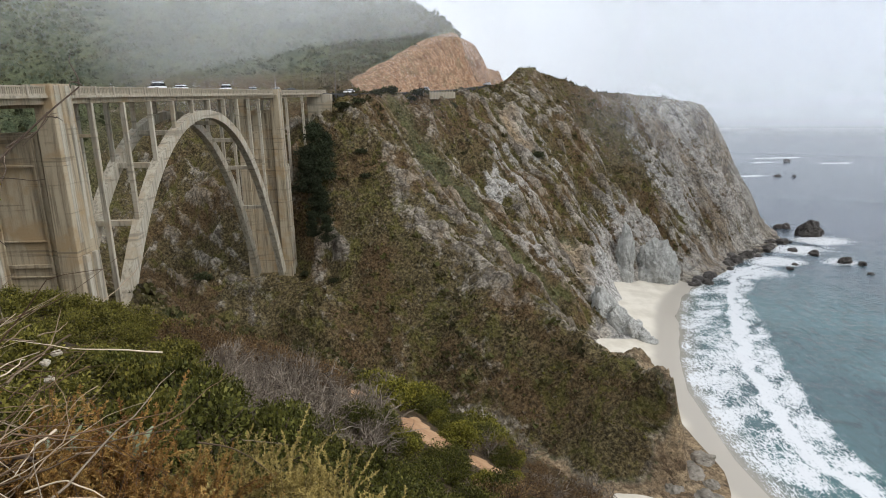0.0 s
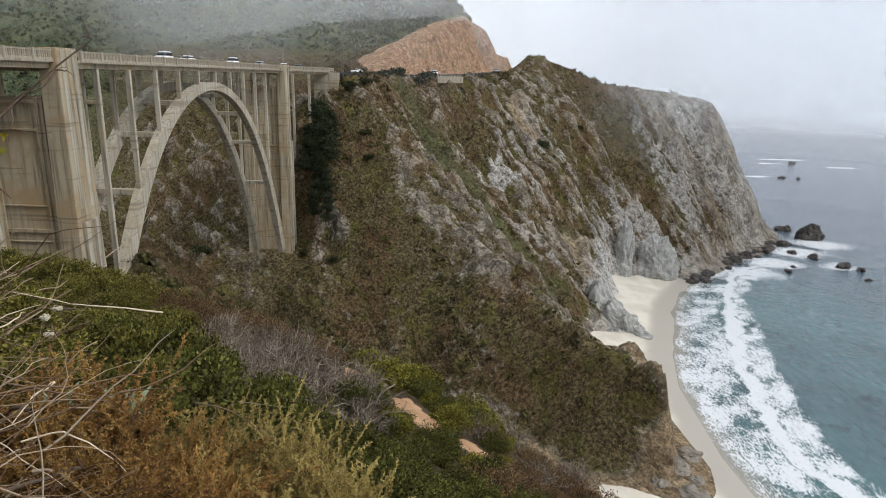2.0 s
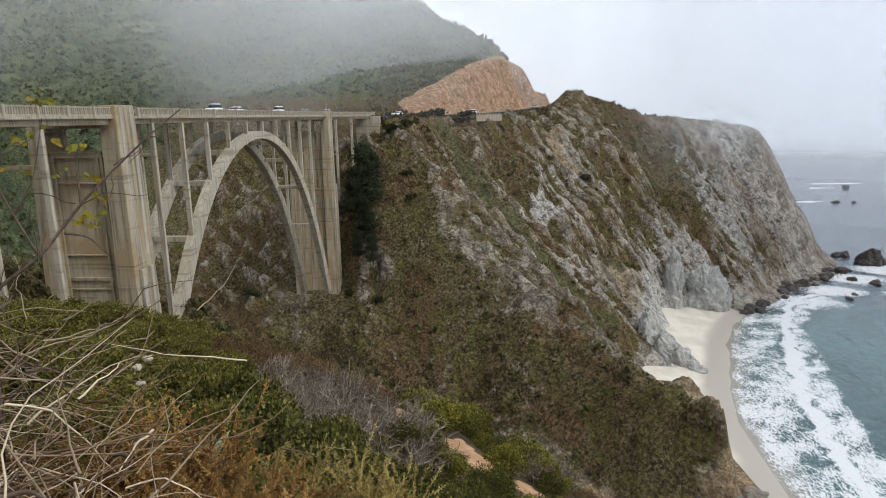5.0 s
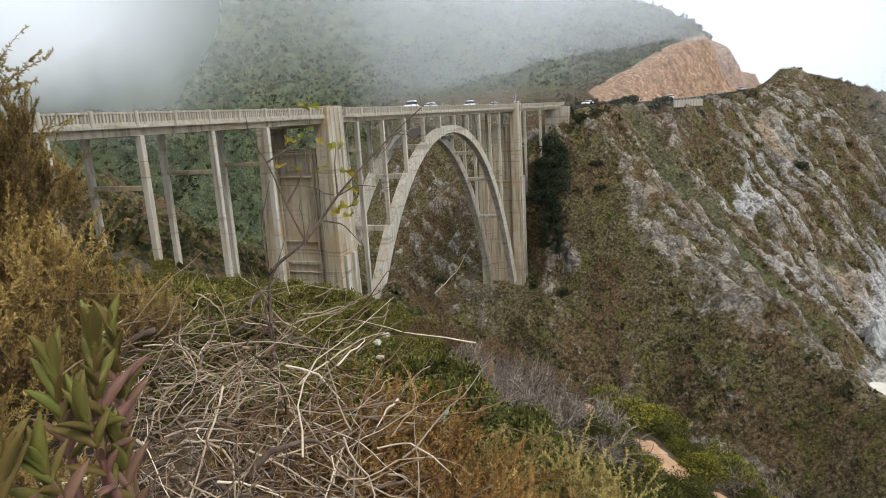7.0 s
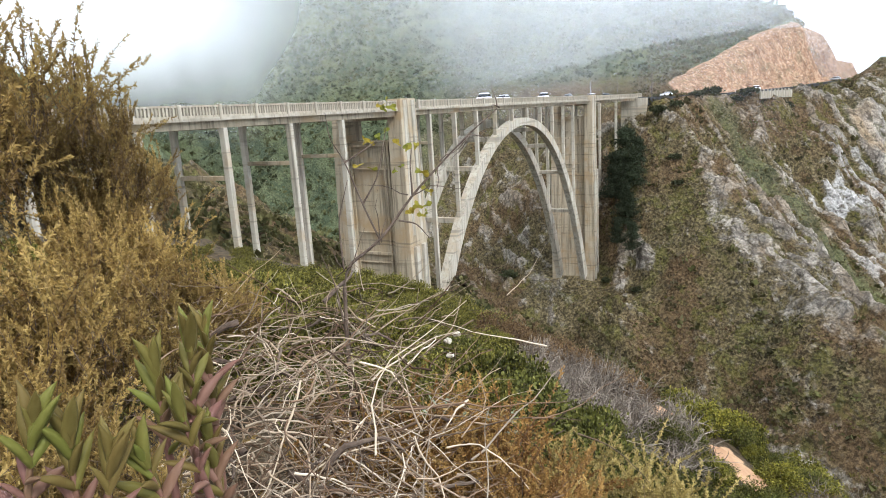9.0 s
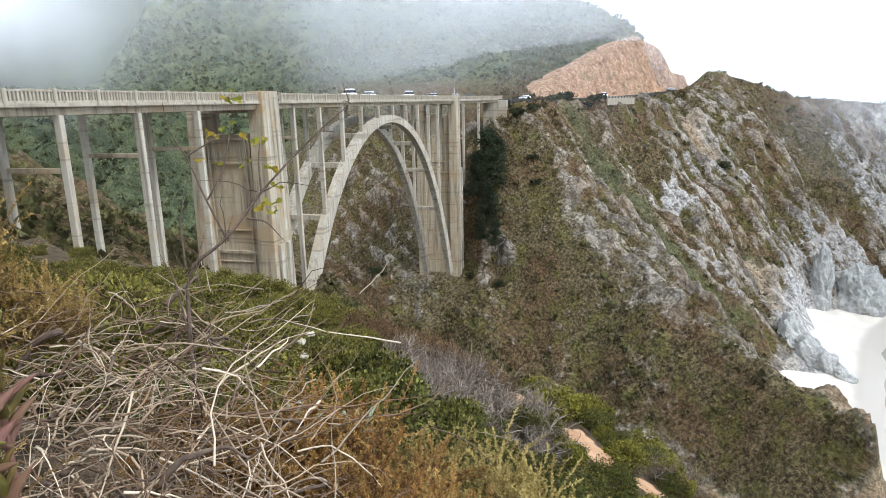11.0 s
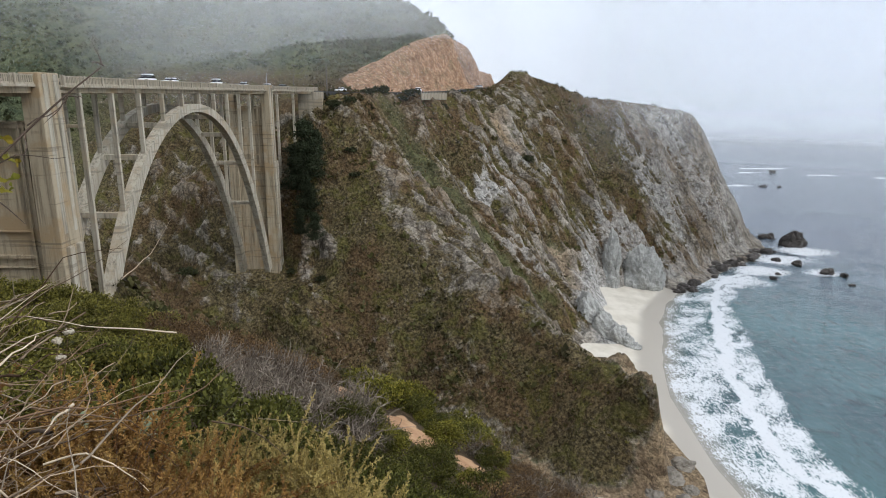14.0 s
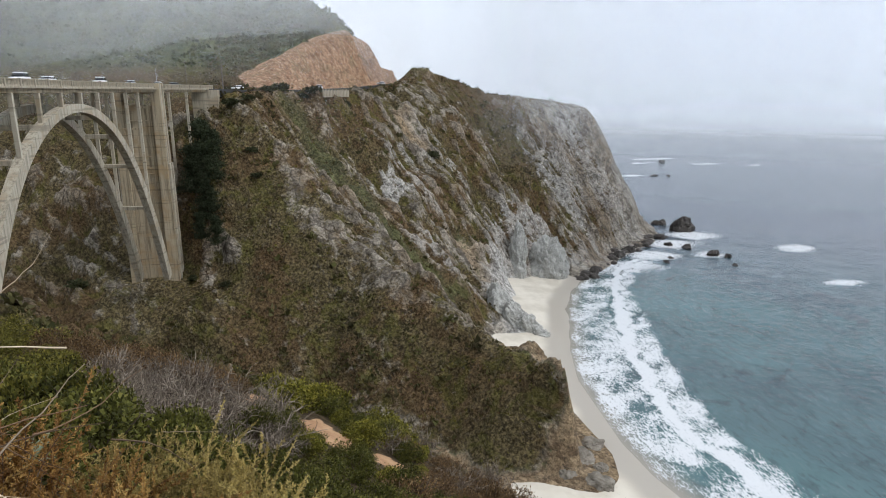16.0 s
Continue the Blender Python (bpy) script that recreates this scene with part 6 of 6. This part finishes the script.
tagged(new("road", me), "asphalt coast road on its bench beyond the bridge", "road", kind="structure")

GLASS_DARK = noise_mat("dark_car_glass", (0.015, 0.018, 0.02), (0.03, 0.034, 0.038), 2.0, 0.1, 0.0, 0.0, spec=0.6)
TYRE = noise_mat("tyre_rubber", (0.015, 0.015, 0.015), (0.03, 0.03, 0.03), 8.0, 0.9)
RIM = noise_mat("grey_wheel_rim", (0.3, 0.3, 0.3), (0.45, 0.45, 0.45), 8.0, 0.35, 0.0, 0.0, spec=0.5)


def paint(name, c):
    return noise_mat(name, tuple(v * 0.92 for v in c), c, 1.0, 0.3, 0.0, 0.0, spec=0.5)


def car_shape(prof, half, taper=0.0):
    """A body swept across the car from a side outline of (y, z, narrowing)."""
    bm = bmesh.new()
    sides = []
    for sx in (-1, 1):
        sides.append([bm.verts.new((sx * (half - nar), y, z)) for y, z, nar in prof])
    bm.faces.new(sides[0])
    bm.faces.new(sides[1][::-1])
    for i in range(len(prof)):
        j = (i + 1) % len(prof)
        bm.faces.new((sides[0][j], sides[0][i], sides[1][i], sides[1][j]))
    bmesh.ops.recalc_face_normals(bm, faces=bm.faces[:])
    bmesh.ops.bevel(bm, geom=bm.edges[:], offset=0.05, segments=2, affect="EDGES")
    for f in bm.faces:
        f.smooth = True
    return bm


def make_car(name, mat, label, tall=0.0):
    car = tagged(new(name), label, "car", "cars on the coast road")
    body = part("body", car_shape([(-2.2, 0.35, 0.05), (-2.25, 0.62, 0.02), (-2.1, 0.88, 0.04), (-0.9, 0.98 + tall * 0.3, 0.03), (1.9, 0.98 + tall * 0.3, 0.03), (2.2, 0.9 + tall * 0.3, 0.06), (2.22, 0.42, 0.05), (2.1, 0.3, 0.06), (-2.05, 0.3, 0.06)], 0.9), mat, car)
    part("window_band", car_shape([(-1.0, 0.96 + tall * 0.3, 0.08), (-0.25, 1.36 + tall, 0.2), (1.35, 1.38 + tall, 0.2), (1.85, 0.96 + tall * 0.3, 0.08)], 0.9), GLASS_DARK, body, "dark window glass")
    part("roof", car_shape([(-0.42, 1.25 + tall, 0.13), (-0.15, 1.44 + tall, 0.2), (1.2, 1.47 + tall, 0.2), (1.55, 1.25 + tall, 0.13)], 0.92), mat, body)
    for sy in (-1.38, 1.35):
        for sx in (-1, 1):
            bm = bmesh.new()
            bmesh.ops.create_cone(bm, cap_ends=True, segments=18, radius1=0.32, radius2=0.32, depth=0.22, matrix=Matrix.Translation((sx * 0.8, sy, 0.32)) @ Matrix.Rotation(math.pi / 2, 4, "Y"))
            w = part("wheel", bm, TYRE, car)
            bm = bmesh.new()
            bmesh.ops.create_cone(bm, cap_ends=True, segments=14, radius1=0.2, radius2=0.17, depth=0.03, matrix=Matrix.Translation((sx * 0.92, sy, 0.32)) @ Matrix.Rotation(sx * math.pi / 2, 4, "Y"))
            part("rim", bm, RIM, w)
    for sx in (-1, 1):
        part("headlight", box_bm(sx * 0.66 - 0.14, sx * 0.66 + 0.14, -2.27, -2.12, 0.66, 0.78, bevel=0.02), RIM, body)
        part("tail_light", box_bm(sx * 0.68 - 0.12, sx * 0.68 + 0.12, 2.14, 2.25, 0.7, 0.84, bevel=0.02), paint("tail_red", (0.35, 0.02, 0.02)), body)
    return car


WHITE_P, SILVER_P, DARK_P = paint("white_paint", (0.8, 0.8, 0.8)), paint("silver_paint", (0.45, 0.46, 0.47)), paint("grey_paint", (0.12, 0.13, 0.14))
white_car = make_car("white_car", WHITE_P, "white car driving over the arch bridge")
suv = make_car("white_suv", WHITE_P, "tall white car on the bridge roadway", 0.42)
silver_car = make_car("silver_car", SILVER_P, "silver car on the bridge roadway")
grey_car = make_car("grey_car", DARK_P, "dark grey car on the coast road")


def on_deck(ob, y, lane, first=False):
    c = deck_x(y)
    lean = -math.degrees(math.atan2(deck_x(y + 1) - deck_x(y - 1), 2))
    m = pose(c + lane, y, DK + 0.3, 0, 0, lean + (180 if lane < 0 else 0))
    if first:
        ob.matrix_basis = m
        return ob
    return copy_thing(ob, m)


on_deck(white_car, 36, 1.8, True)
on_deck(suv, 62, 1.8, True)
on_deck(silver_car, 83, 1.8, True)
on_deck(white_car, 106, 1.8)
on_deck(suv, 26, 1.8)
on_deck(grey_car, 122, -1.8, True)
copy_thing(white_car, pose(18.5, 142, 79.6, 0, 0, -36))
copy_thing(suv, pose(44.5, 184.5, 79.85, 0, 0, -29))
copy_thing(silver_car, pose(73, 226, 82.1, 0, 0, -40))

WOOD = noise_mat("weathered_pole_wood", (0.10, 0.085, 0.07), (0.2, 0.175, 0.15), 3.0, 0.9)
for az, d, h in ((-9.5, 236, 11.0), (-12.3, 262, 12.0)):
    x, y = spot(az, d)
    z = ground_at(x, y)
    pole = tagged(new("utility_pole"), "thin weathered wooden utility pole beside the road", "pole", "utility poles")
    part("shaft", quads_mesh("shaft", *tubes(np.array([[(x, y, z - 1), (x, y, z + h * 0.5), (x, y, z + h)]]), np.array([0.24]), 8)), WOOD, pole)
    part("crossarm", box_bm(x - 1.0, x + 1.0, y - 0.06, y + 0.06, z + h - 0.9, z + h - 0.75), WOOD, pole)
STEEL = noise_mat("galvanised_steel", (0.3, 0.31, 0.32), (0.42, 0.43, 0.44), 4.0, 0.5)
part("lamp_mast", quads_mesh("lamp_mast", *tubes(np.array([[(3.6, 99.2, 81.0), (3.6, 99.2, 83.0), (3.6, 99.2, 85.2)]]), np.array([0.07]), 6)), STEEL, bridge, "thin grey steel mast")

# retaining wall under the road
wall = tagged(new("retaining_wall"), "grey concrete retaining wall with posts below the road", "wall")
wx0, wy0 = spot(-1.3, 256)
wx1, wy1 = spot(0.9, 272)
k = 9
for i in range(k):
    x, y = wx0 + (wx1 - wx0) * i / k, wy0 + (wy1 - wy0) * i / k
    ln = math.hypot(wx1 - wx0, wy1 - wy0) / k
    for nm, a in (("wall_panel", (0, ln, -0.15, 0.15, -2.4, 0.2)), ("wall_post", (-0.15, 0.15, -0.25, 0.22, -2.4, 0.8))):
        ob = part(nm, box_bm(*a, bevel=0.02), PALE, wall)
        ob.matrix_basis = pose(x, y, 79.2, 0, 0, math.degrees(math.atan2(wy1 - wy0, wx1 - wx0)))

# far abutment of the bridge
ab = part("abutment", box_bm(6.5, 14.5, 126.5, 133.0, 66, 79.55, bevel=0.1), RAIL, bridge, "stained concrete end abutment")
